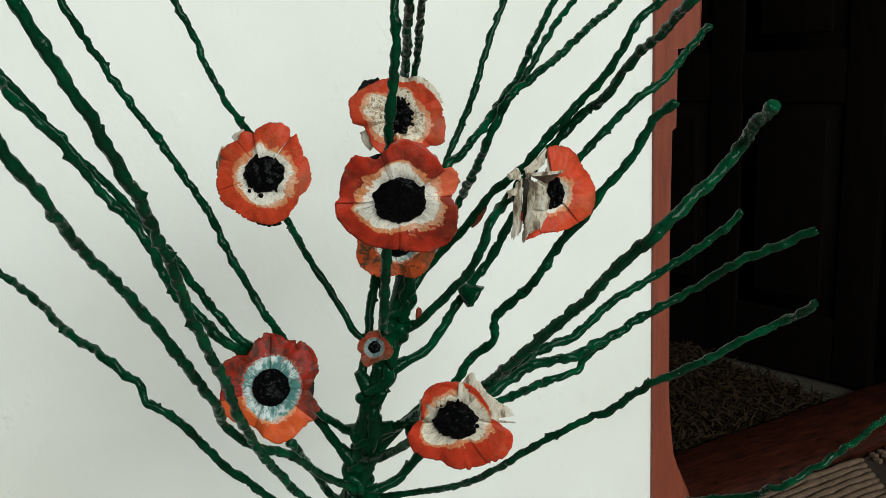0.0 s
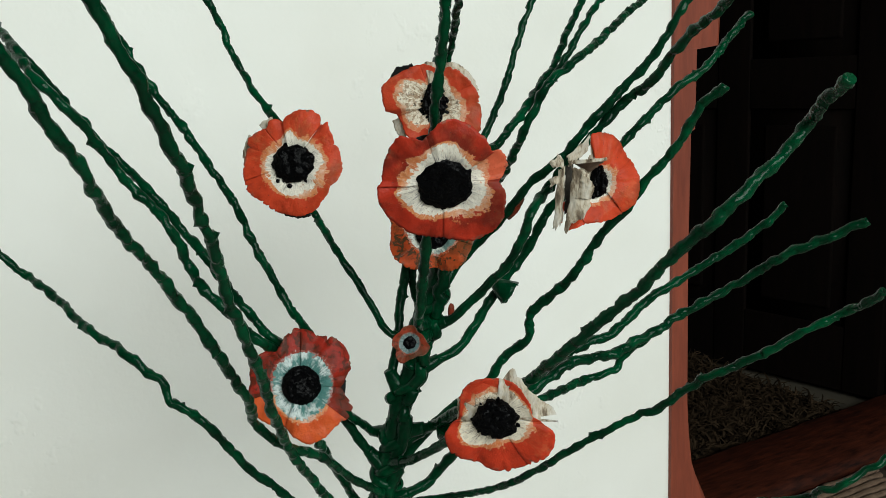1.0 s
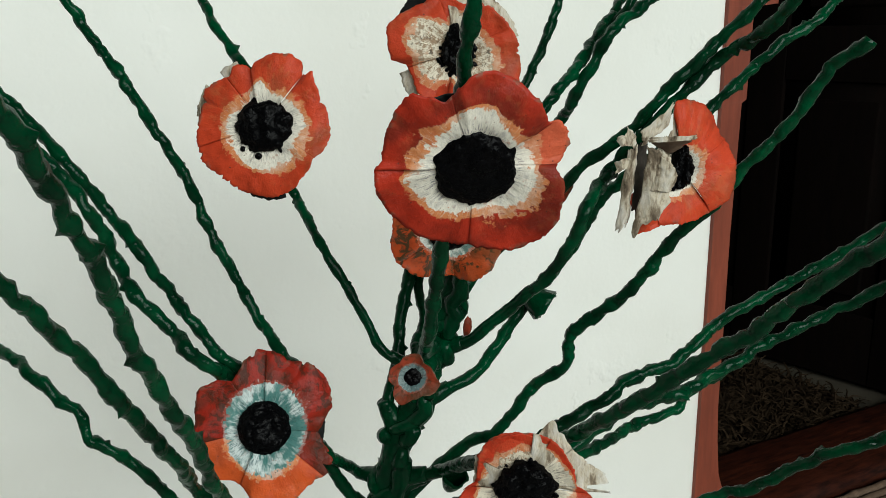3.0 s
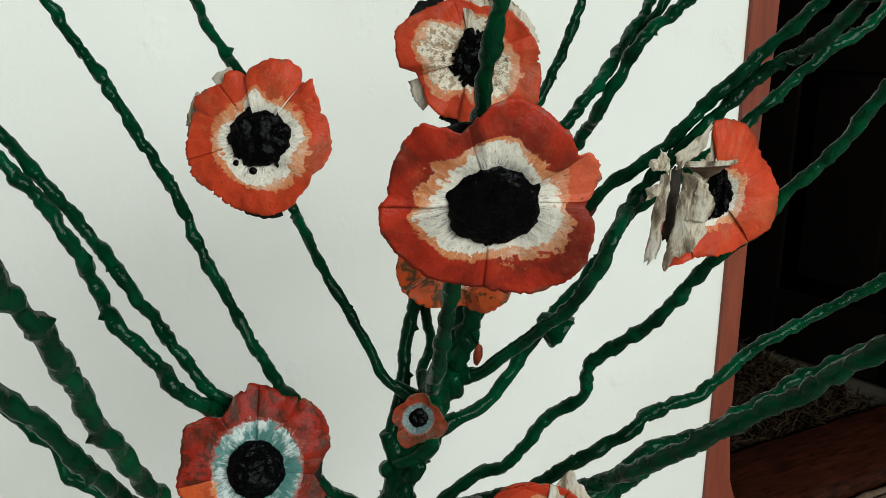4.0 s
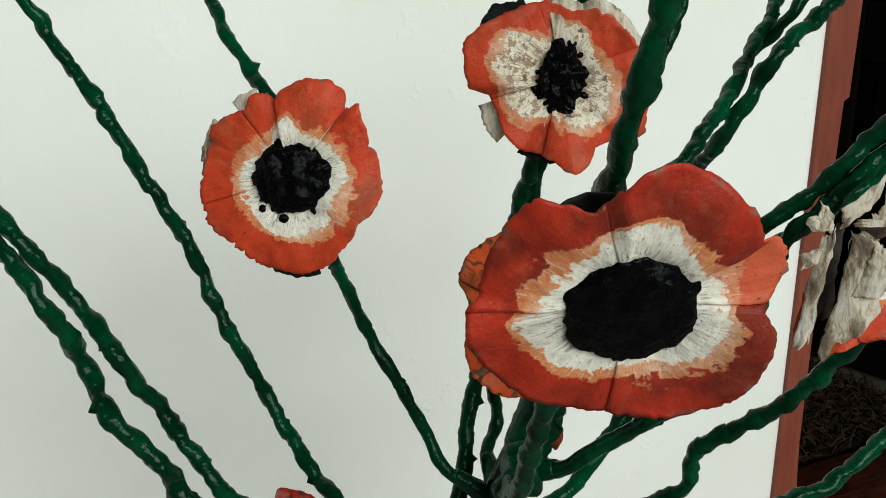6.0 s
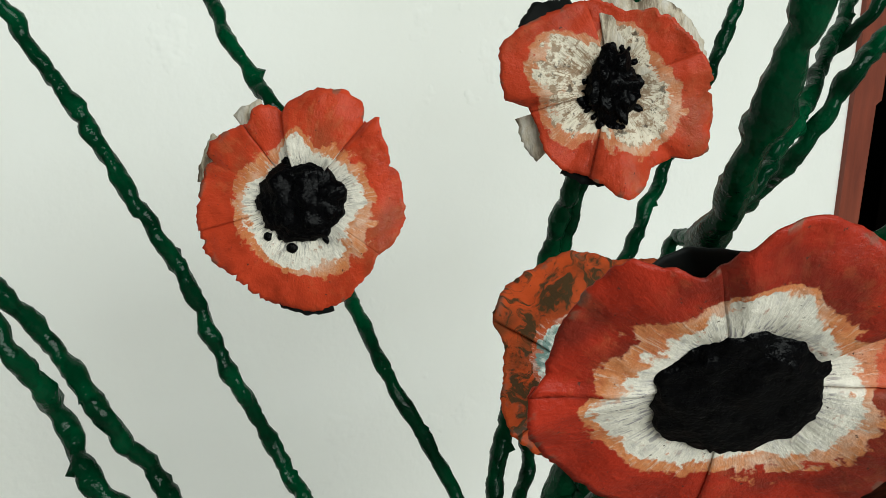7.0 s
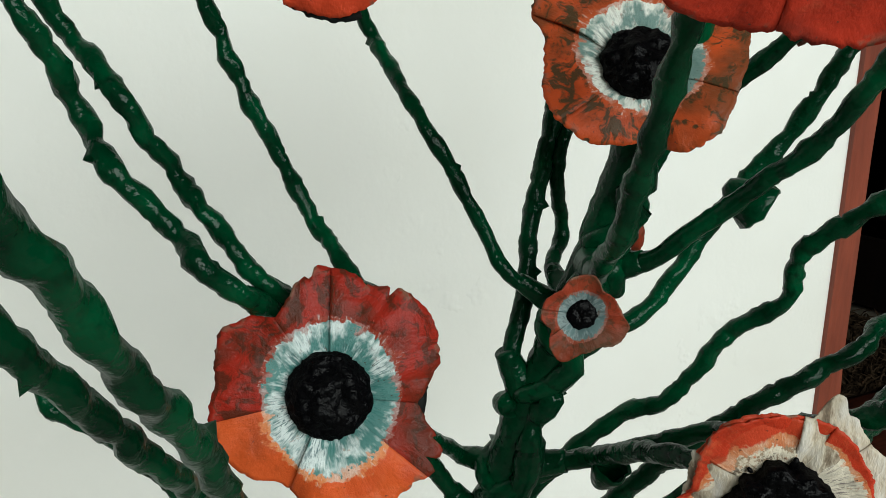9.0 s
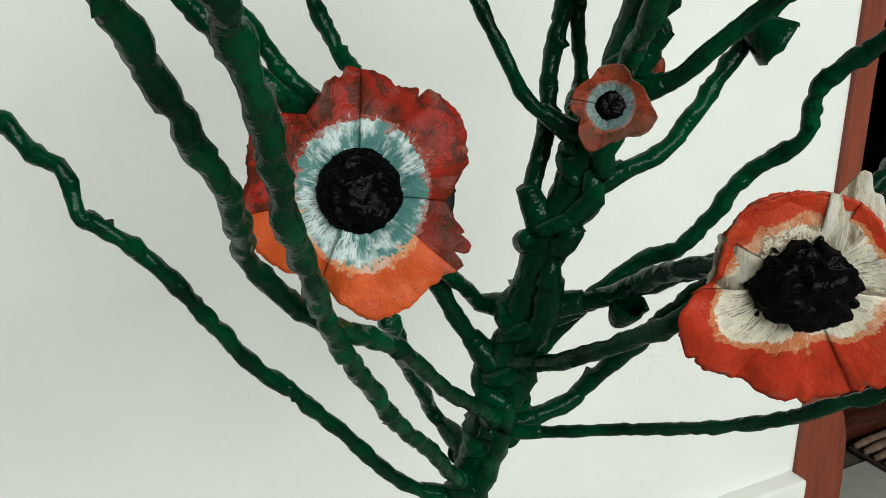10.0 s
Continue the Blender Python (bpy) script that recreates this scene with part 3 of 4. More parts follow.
branch([(-0.082, 0.949, 0.870), (-0.095, 0.945, 0.900), (-0.110, 0.935, 0.935), (-0.124, 0.918, 0.970), (-0.136, 0.895, 0.998), (-0.146, 0.872, 1.014), (-0.156, 0.858, 1.027), (-0.164, 0.854, 1.037), (-0.175, 0.861, 1.046), (-0.184, 0.861, 1.056), (-0.192, 0.858, 1.067), (-0.200, 0.864, 1.076), (-0.208, 0.871, 1.086), (-0.210, 0.866, 1.100), (-0.212, 0.857, 1.114), (-0.219, 0.858, 1.126), (-0.230, 0.862, 1.137), (-0.245, 0.860, 1.156), (-0.255, 0.847, 1.182), (-0.265, 0.827, 1.210), (-0.280, 0.818, 1.232), (-0.298, 0.833, 1.248), (-0.322, 0.859, 1.256)], 0.0044, 0.0033)
branch([(-0.132, 0.900, 0.992), (-0.142, 0.876, 1.017), (-0.151, 0.868, 1.029), (-0.159, 0.869, 1.040), (-0.168, 0.872, 1.051), (-0.178, 0.876, 1.062), (-0.185, 0.872, 1.076), (-0.191, 0.867, 1.090), (-0.200, 0.871, 1.101), (-0.211, 0.877, 1.111), (-0.218, 0.876, 1.123), (-0.225, 0.869, 1.137), (-0.238, 0.872, 1.152), (-0.254, 0.877, 1.167), (-0.268, 0.872, 1.186), (-0.280, 0.860, 1.211), (-0.289, 0.841, 1.235), (-0.300, 0.836, 1.253), (-0.312, 0.849, 1.261), (-0.337, 0.874, 1.278)], 0.0035, 0.0033, wrap=False)
branch([(-0.070, 0.943, 0.844), (-0.078, 0.929, 0.857), (-0.086, 0.916, 0.871), (-0.094, 0.899, 0.885), (-0.101, 0.883, 0.901), (-0.106, 0.867, 0.916), (-0.112, 0.851, 0.931), (-0.120, 0.836, 0.943), (-0.129, 0.816, 0.956), (-0.140, 0.807, 0.969), (-0.147, 0.797, 0.985), (-0.144, 0.780, 1.001), (-0.140, 0.763, 1.017), (-0.142, 0.750, 1.032), (-0.145, 0.737, 1.048), (-0.146, 0.724, 1.064), (-0.152, 0.711, 1.087), (-0.157, 0.695, 1.107), (-0.160, 0.677, 1.127), (-0.163, 0.661, 1.144), (-0.164, 0.643, 1.160), (-0.162, 0.622, 1.177), (-0.160, 0.606, 1.191), (-0.161, 0.592, 1.206), (-0.163, 0.578, 1.224), (-0.170, 0.560, 1.255), (-0.177, 0.545, 1.285)], 0.0036, 0.0030)
branch([(-0.106, 0.955, 0.789), (-0.120, 0.942, 0.807), (-0.134, 0.930, 0.827), (-0.145, 0.923, 0.844), (-0.157, 0.916, 0.862), (-0.169, 0.908, 0.879), (-0.182, 0.900, 0.895), (-0.193, 0.891, 0.916), (-0.203, 0.883, 0.936), (-0.218, 0.872, 0.962), (-0.233, 0.865, 0.976), (-0.236, 0.865, 0.991), (-0.250, 0.867, 1.002), (-0.264, 0.869, 1.014), (-0.281, 0.878, 1.022), (-0.298, 0.886, 1.029), (-0.313, 0.897, 1.036), (-0.327, 0.908, 1.043), (-0.341, 0.919, 1.050), (-0.358, 0.930, 1.059), (-0.376, 0.941, 1.067), (-0.389, 0.941, 1.080), (-0.403, 0.940, 1.093)], 0.0037, 0.0033)
branch([(-0.035, 0.895, 1.014), (-0.032, 0.880, 1.027), (-0.030, 0.864, 1.040), (-0.027, 0.849, 1.054), (-0.014, 0.808, 1.140), (-0.009, 0.796, 1.170), (-0.008, 0.784, 1.184), (-0.006, 0.769, 1.198), (-0.004, 0.763, 1.212), (-0.002, 0.760, 1.220), (-0.001, 0.758, 1.227), (0.000, 0.756, 1.234), (0.002, 0.752, 1.243), (0.004, 0.748, 1.256), (0.005, 0.747, 1.272), (0.006, 0.750, 1.290), (0.006, 0.755, 1.310)], 0.0041, 0.0030)
branch([(-0.068, 0.926, 0.945), (-0.062, 0.936, 0.965), (-0.056, 0.950, 0.992), (-0.054, 0.962, 1.020), (-0.049, 0.971, 1.044), (-0.045, 0.977, 1.062), (-0.042, 0.983, 1.079), (-0.032, 0.985, 1.120), (-0.014, 0.958, 1.195), (-0.010, 0.982, 1.228), (-0.008, 0.964, 1.237), (-0.006, 0.947, 1.247), (-0.003, 0.929, 1.256), (-0.001, 0.911, 1.266), (0.001, 0.893, 1.275), (0.004, 0.874, 1.284), (0.006, 0.856, 1.294), (0.009, 0.837, 1.304), (0.011, 0.818, 1.313)], 0.0042, 0.0036)
branch([(-0.048, 0.939, 0.990), (-0.044, 0.958, 1.002), (-0.039, 0.977, 1.013), (-0.042, 0.972, 1.044), (-0.034, 0.985, 1.080), (-0.024, 0.985, 1.130), (-0.010, 0.972, 1.200), (0.000, 0.970, 1.236), (0.012, 0.890, 1.280), (0.026, 0.800, 1.315)], 0.0033, 0.0029)
branch([(-0.018, 0.922, 1.050), (-0.006, 0.975, 1.097), (0.001, 0.988, 1.109), (0.008, 1.001, 1.122), (0.014, 1.010, 1.135), (0.022, 1.019, 1.148), (0.030, 1.026, 1.166), (0.038, 1.033, 1.184), (0.045, 1.037, 1.198), (0.051, 1.042, 1.213), (0.057, 1.046, 1.230), (0.062, 1.050, 1.247), (0.070, 1.055, 1.266), (0.078, 1.060, 1.285), (0.086, 1.069, 1.306), (0.094, 1.078, 1.328)], 0.0033, 0.0031, wrap=False)
branch([(-0.014, 0.920, 1.060), (0.004, 0.905, 1.110), (0.024, 0.903, 1.155), (0.035, 0.915, 1.164), (0.045, 0.927, 1.174), (0.055, 0.939, 1.183), (0.067, 0.958, 1.197), (0.078, 0.978, 1.210), (0.091, 1.000, 1.224), (0.099, 1.017, 1.238), (0.106, 1.034, 1.253), (0.114, 1.046, 1.265), (0.121, 1.058, 1.277), (0.129, 1.069, 1.289), (0.137, 1.078, 1.305), (0.145, 1.086, 1.321)], 0.0035, 0.0031, wrap=False)
branch([(0.080, 0.993, 1.203), (0.097, 0.984, 1.226), (0.107, 0.988, 1.242), (0.117, 0.993, 1.258), (0.130, 1.011, 1.274), (0.144, 1.029, 1.288), (0.153, 1.048, 1.300), (0.163, 1.068, 1.310), (0.173, 1.088, 1.321)], 0.0029, 0.0028, wrap=False)
branch([(-0.010, 0.930, 1.055), (0.031, 1.036, 1.105), (0.036, 1.018, 1.117), (0.041, 0.999, 1.129), (0.046, 0.979, 1.140), (0.054, 0.962, 1.157), (0.061, 0.945, 1.173), (0.070, 0.944, 1.192), (0.080, 0.943, 1.210), (0.095, 0.956, 1.220), (0.109, 0.969, 1.229), (0.119, 0.985, 1.236), (0.130, 1.002, 1.243), (0.140, 1.018, 1.251), (0.150, 1.034, 1.258), (0.162, 1.054, 1.266), (0.173, 1.073, 1.273), (0.185, 1.093, 1.280), (0.196, 1.112, 1.288), (0.207, 1.132, 1.297), (0.217, 1.152, 1.306), (0.228, 1.172, 1.316), (0.239, 1.193, 1.325)], 0.0037, 0.0031, wrap=False)
branch([(-0.012, 0.945, 1.040), (0.004, 0.942, 1.066), (0.025, 0.934, 1.088), (0.044, 0.925, 1.109), (0.059, 0.918, 1.129), (0.073, 0.914, 1.141), (0.094, 0.911, 1.160), (0.111, 0.909, 1.180), (0.123, 0.907, 1.193), (0.136, 0.906, 1.206), (0.154, 0.902, 1.224), (0.167, 0.899, 1.244), (0.179, 0.896, 1.265), (0.203, 0.902, 1.284), (0.219, 0.919, 1.297), (0.235, 0.935, 1.310)], 0.0037, 0.0031)
branch([(-0.031, 0.898, 1.008), (-0.007, 0.915, 1.021), (0.005, 0.910, 1.033), (0.017, 0.904, 1.045), (0.027, 0.896, 1.057), (0.038, 0.888, 1.069), (0.051, 0.875, 1.093), (0.059, 0.870, 1.116), (0.077, 0.908, 1.131), (0.087, 0.908, 1.143), (0.098, 0.908, 1.155), (0.110, 0.908, 1.168), (0.122, 0.908, 1.180), (0.137, 0.908, 1.195), (0.152, 0.883, 1.210), (0.161, 0.864, 1.226), (0.171, 0.844, 1.242), (0.175, 0.828, 1.248), (0.180, 0.812, 1.254), (0.185, 0.790, 1.265), (0.191, 0.767, 1.275), (0.205, 0.780, 1.285), (0.219, 0.792, 1.295)], 0.0037, 0.0033)
branch([(-0.026, 0.936, 0.967), (-0.005, 0.952, 0.982), (0.009, 0.958, 0.997), (0.021, 0.964, 1.014), (0.039, 0.969, 1.039), (0.059, 0.970, 1.063), (0.070, 0.971, 1.082), (0.081, 0.973, 1.101), (0.097, 0.974, 1.114), (0.113, 0.975, 1.127), (0.129, 0.976, 1.140), (0.144, 0.976, 1.153), (0.158, 0.977, 1.168), (0.175, 0.979, 1.184), (0.193, 0.982, 1.200), (0.220, 0.988, 1.217), (0.236, 1.001, 1.232), (0.252, 1.014, 1.246), (0.268, 1.027, 1.261)], 0.0042, 0.0033)
branch([(-0.075, 0.945, 0.855), (-0.055, 0.958, 0.880), (-0.032, 0.966, 0.903), (-0.008, 0.967, 0.924), (0.010, 0.962, 0.934), (0.023, 0.963, 0.948), (0.037, 0.963, 0.969), (0.041, 0.961, 0.974), (0.056, 0.957, 0.985), (0.060, 0.955, 0.992), (0.061, 0.951, 1.012), (0.076, 0.943, 1.028), (0.087, 0.937, 1.040), (0.097, 0.931, 1.053), (0.109, 0.924, 1.071), (0.121, 0.916, 1.090), (0.139, 0.907, 1.111), (0.152, 0.901, 1.132), (0.164, 0.898, 1.146), (0.175, 0.894, 1.161), (0.190, 0.886, 1.189), (0.204, 0.875, 1.204)], 0.0042, 0.0036)
branch([(-0.065, 0.931, 0.880), (-0.050, 0.914, 0.895), (-0.035, 0.896, 0.910), (-0.020, 0.881, 0.924), (-0.006, 0.866, 0.939), (0.016, 0.872, 0.955), (0.040, 0.874, 0.971), (0.047, 0.859, 0.982), (0.055, 0.845, 0.993), (0.066, 0.829, 1.009), (0.077, 0.814, 1.024), (0.087, 0.805, 1.036), (0.097, 0.796, 1.049), (0.109, 0.786, 1.063), (0.120, 0.776, 1.076), (0.132, 0.763, 1.093), (0.143, 0.751, 1.110), (0.154, 0.745, 1.122), (0.165, 0.739, 1.134), (0.183, 0.741, 1.150), (0.200, 0.748, 1.163), (0.219, 0.754, 1.183), (0.219, 0.737, 1.193), (0.220, 0.720, 1.202), (0.221, 0.702, 1.211)], 0.0039, 0.0039)
branch([(-0.055, 0.959, 0.834), (-0.041, 0.963, 0.847), (-0.026, 0.966, 0.861), (0.030, 0.945, 0.930), (0.082, 0.943, 0.967), (0.099, 0.953, 0.978), (0.117, 0.959, 0.983), (0.135, 0.965, 0.988), (0.151, 0.971, 1.000), (0.166, 0.978, 1.012), (0.186, 0.982, 1.023), (0.205, 0.986, 1.032), (0.225, 0.986, 1.044), (0.243, 0.986, 1.056), (0.258, 0.983, 1.067), (0.272, 0.981, 1.079), (0.288, 0.975, 1.096)], 0.0047, 0.0036)
branch([(-0.049, 0.943, 0.909), (-0.030, 0.936, 0.917), (-0.008, 0.927, 0.929), (0.007, 0.920, 0.938), (0.022, 0.913, 0.947), (0.035, 0.885, 0.960), (0.046, 0.863, 0.970), (0.061, 0.868, 0.978), (0.077, 0.880, 0.984), (0.092, 0.893, 0.989), (0.112, 0.907, 0.986), (0.131, 0.921, 0.984), (0.145, 0.931, 0.988), (0.160, 0.941, 0.991), (0.174, 0.947, 0.997), (0.188, 0.954, 1.004), (0.208, 0.954, 1.014), (0.228, 0.955, 1.024), (0.243, 0.949, 1.036), (0.259, 0.943, 1.048), (0.274, 0.933, 1.061), (0.291, 0.922, 1.072), (0.309, 0.915, 1.081), (0.327, 0.908, 1.092)], 0.0042, 0.0038)
branch([(0.053, 0.867, 0.963), (0.066, 0.884, 0.961), (0.080, 0.901, 0.960), (0.093, 0.918, 0.958), (0.106, 0.934, 0.956), (0.135, 0.951, 0.959), (0.141, 0.955, 0.968), (0.160, 0.941, 0.991)], 0.0032, 0.0032, wrap=False)
branch([(-0.080, 0.948, 0.838), (-0.052, 0.944, 0.841), (-0.025, 0.936, 0.848), (-0.004, 0.922, 0.858), (0.017, 0.901, 0.872), (0.035, 0.881, 0.888), (0.056, 0.862, 0.908), (0.072, 0.846, 0.926), (0.092, 0.834, 0.944), (0.117, 0.827, 0.962), (0.131, 0.821, 0.971), (0.145, 0.815, 0.980), (0.160, 0.805, 0.995), (0.175, 0.795, 1.009), (0.191, 0.788, 1.019), (0.206, 0.782, 1.028), (0.230, 0.778, 1.045), (0.256, 0.773, 1.059), (0.262, 0.759, 1.069), (0.268, 0.747, 1.079)], 0.0030, 0.0028)
branch([(0.120, 0.930, 0.830), (0.261, 0.872, 0.872), (0.276, 0.857, 0.886), (0.292, 0.842, 0.900), (0.308, 0.844, 0.909), (0.324, 0.846, 0.918), (0.343, 0.860, 0.921), (0.361, 0.874, 0.924), (0.377, 0.889, 0.925), (0.393, 0.904, 0.925)], 0.0029, 0.0027, wrap=False)
branch([(-0.097, 0.965, 0.818), (-0.110, 0.975, 0.830), (-0.115, 0.961, 0.852), (-0.121, 0.946, 0.875), (-0.121, 0.929, 0.889), (-0.120, 0.912, 0.903), (-0.119, 0.895, 0.917), (-0.119, 0.878, 0.931)], 0.0040, 0.0037)
branch([(-0.050, 0.947, 0.900), (-0.036, 0.946, 0.910), (-0.022, 0.930, 0.923), (-0.011, 0.908, 0.939), (0.000, 0.884, 0.953), (0.014, 0.864, 0.961), (0.026, 0.850, 0.965)], 0.0046, 0.0040)


def ring_line(knots):
    """Smooth closed line of values through (angle, value, value ...)."""
    ring = sorted(knots)
    ring = [(ring[-1][0] - 360, *ring[-1][1:])] + ring + [(ring[0][0] + 360, *ring[0][1:])]

    def at(deg):
        d = deg % 360
        for p, q in zip(ring[:-1], ring[1:]):
            if p[0] <= d <= q[0]:
                f = (d - p[0]) / max(1e-6, q[0] - p[0])
                f = 0.4 * f + 0.6 * f * f * (3 - 2 * f)
                return [a + (b - a) * f for a, b in zip(p[1:], q[1:])]
        return list(ring[0][1:])
    return at


def petal_mesh(a0, a1, radius, rim, paint, seed, lift=0.0, bulge=0.07, ragged=0.03, notch=(), crease=0.022, relief=0.07, inner=0.16):
    """A paper petal between two angles. rim: angle -> (reach, height), paint: angle -> (pale zone, orange zone),
    notch: (angle, half width in degrees, depth). Its inner end dips under the flower's centre."""
    bm = bmesh.new()
    uv = bm.loops.layers.uv.new("paint")
    nu, nv = 20, max(12, int((a1 - a0) / 1.6))
    info, grid = {}, []
    for layer in (0, 1):
        rows = []
        for j in range(nv + 1):
            deg = a0 + (a1 - a0) * j / nv
            v = 2 * j / nv - 1
            a = radians(deg)
            way = Vector((math.cos(a), math.sin(a), 0))
            reach, height = rim(deg)
            pale, tan = paint(deg)
            q = way * 2.0 + Vector((0, 0, seed))
            reach *= 1 + 0.5 * ragged * noise.noise(q * 2.5) + 0.6 * ragged * noise.noise(q * 7) + 0.55 * ragged * noise.noise(q * 19)
            for place, width, depth in notch:
                reach *= 1 - depth * max(0.0, 1 - abs((deg - place + 180) % 360 - 180) / width)
            col = []
            for i in range(nu + 1):
                s = i / nu
                r = inner + (reach - inner) * s
                p = way * r
                z = -0.05 * (1 - s) + height * s ** 1.3 + bulge * math.sin(math.pi * s ** 0.8)
                z += relief * s * noise.noise(Vector((p.x * 2.1, p.y * 2.1, seed + 9))) + 0.35 * relief * s * noise.noise(Vector((p.x * 6, p.y * 6, seed + 3)))
                z -= crease * s * abs(v) ** 7
                z = z * radius + lift * min(1.0, 2.5 * s)
                slope = height * 1.3 * max(s, 0.05) ** 0.3 + bulge * math.pi * math.cos(math.pi * s ** 0.8)
                back = Vector((way.x * slope, way.y * slope, -1)).normalized() * (0.0009 - 0.0003 * s) * layer
                vert = bm.verts.new(Vector((p.x * radius, p.y * radius, z)) + back)
                if r < pale:
                    u = 0.5 * r / pale
                elif r < tan:
                    u = 0.5 + 0.12 * (r - pale) / max(1e-4, tan - pale)
                else:
                    u = 0.62 + 0.38 * (r - tan) / max(0.05, reach - tan)
                info[vert] = (u, deg / 360.0)
                col.append(vert)
            rows.append(col)
        grid.append(rows)
    top, low = grid
    for a, b in zip(top[:-1], top[1:]):
        for i in range(nu):
            bm.faces.new((a[i], a[i + 1], b[i + 1], b[i]))
    for a, b in zip(low[:-1], low[1:]):
        for i in range(nu):
            bm.faces.new((b[i], b[i + 1], a[i + 1], a[i]))
    for j in range(nv):
        bm.faces.new((top[j][nu], low[j][nu], low[j + 1][nu], top[j + 1][nu]))
    for i in range(nu):
        bm.faces.new((low[0][i], low[0][i + 1], top[0][i + 1], top[0][i]))
        bm.faces.new((top[nv][i], top[nv][i + 1], low[nv][i + 1], low[nv][i]))
    for f in bm.faces:
        for loop in f.loops:
            loop[uv].uv = info[loop.vert]
    return bm


def lumpy(radius, height, seed, rough, fine, grain, stretch):
    """Flattened heap of thick paint with an uneven outline."""
    bm = bmesh.new()
    bmesh.ops.create_icosphere(bm, subdivisions=5, radius=1.0)
    for v in bm.verts:
        q = v.co.copy()
        flat = Vector((q.x, q.y, 0.3 * q.z))
        k = 1 + rough * noise.noise(flat * 2.2 + Vector((seed, 0, 0))) + 0.6 * rough * noise.noise(flat * 5 + Vector((seed, 0, 0))) + fine * noise.noise(q * grain * 3 + Vector((0, seed, 0))) + fine * 0.7 * noise.noise(q * grain * 7)
        up = abs(q.z) ** 0.6 * (1 if q.z > 0 else -1)
        up *= 1 + 0.35 * noise.noise(Vector((q.x * 2.6, q.y * 2.6, seed)))
        v.co = Vector((q.x * k * radius * stretch[0], q.y * k * radius * stretch[1], up * k * height))
    return bm


def flower(at, normal, radius, rim, paint, petals, core, seed, label, behind=(), name="flower", stretch=(1, 1), core_rough=0.14, fine=0.05, grain=3.0, crumbs=8, core_up=0.04, core_h=0.16, calyx=0.4):
    """rim: (angle, reach, height), paint: (angle, pale zone, orange zone), all in flower radii.
    petals and behind: (from, to, material[, options])."""
    n = Vector(normal).normalized()
    x = Vector((0, 0, 1)).cross(n).normalized()
    y = n.cross(x)
    m = Matrix((x, y, n)).transposed().to_4x4()
    m.translation = at
    root = empty(name, (0, 0, 0), tree)
    root.matrix_parent_inverse = tree.matrix_world.inverted()
    root.matrix_basis = m
    tagged(root, label)
    rim_at, paint_at = ring_line(rim), ring_line(paint)
    for k, (a0, a1, material, *more) in enumerate(petals):
        opts = dict(lift=0.0009 * (k % 2) - 0.0002)
        opts.update(more[0] if more else {})
        part("petal", petal_mesh(a0, a1, radius, rim_at, paint_at, seed, **opts), material, root)
    for k, (a0, a1, material, knots, *more) in enumerate(behind):
        opts = dict(crease=0.0, ragged=0.035, lift=-0.0012)
        opts.update(more[0] if more else {})
        part("back_petal", petal_mesh(a0, a1, radius, ring_line(knots), lambda d: (0.5, 0.6), seed + 20 + k, **opts), material, root)
    heap = part("flower_center", lumpy(radius * core, radius * core_h, seed, core_rough, fine, grain, stretch), BLACK, root, "lumpy black centre")
    heap.location.z = radius * core_up
    rng = random.Random(seed)
    for _ in range(crumbs):
        bm = bmesh.new()
        a, r = rng.uniform(0, 6.28), core * rng.uniform(0.96, 1.22)
        size = rng.uniform(0.0009, 0.0026)
        px, py = r * stretch[0] * math.cos(a), r * stretch[1] * math.sin(a)
        reach, height = rim_at(math.degrees(a))
        s = max(0.0, math.hypot(px, py) - 0.16) / (reach - 0.16)
        up = -0.05 * (1 - s) + height * s ** 1.3 + 0.07 * math.sin(math.pi * s ** 0.8)
        mm = Matrix.Translation((px * radius, py * radius, up * radius + 0.0004)) @ Matrix.Rotation(a, 4, "Z") @ Matrix.Diagonal((size, size * rng.uniform(0.5, 1.1), 0.0008, 1))
        bmesh.ops.create_icosphere(bm, subdivisions=2, radius=1.0)
        for v in bm.verts:
            v.co = mm @ (v.co * (1 + 0.35 * noise.noise(v.co * 1.8 + Vector((r * 90, a * 9, seed)))))
        part("paint_blob", bm, BLACK, root)
    bm = bmesh.new()
    bmesh.ops.create_cone(bm, cap_ends=True, segments=14, radius1=0.004, radius2=radius * calyx, depth=radius * 0.42, matrix=Matrix.Translation((0, 0, -radius * 0.34)))
    for v in bm.verts:
        v.co += 0.0014 * noise.noise_vector(v.co * 130 + Vector((seed, 0, 0)))
    part("calyx", bm, GREEN, root, "green painted cup")
    return root


R, DR, W = PETAL_RED, PETAL_DEEP, PETAL_WORN
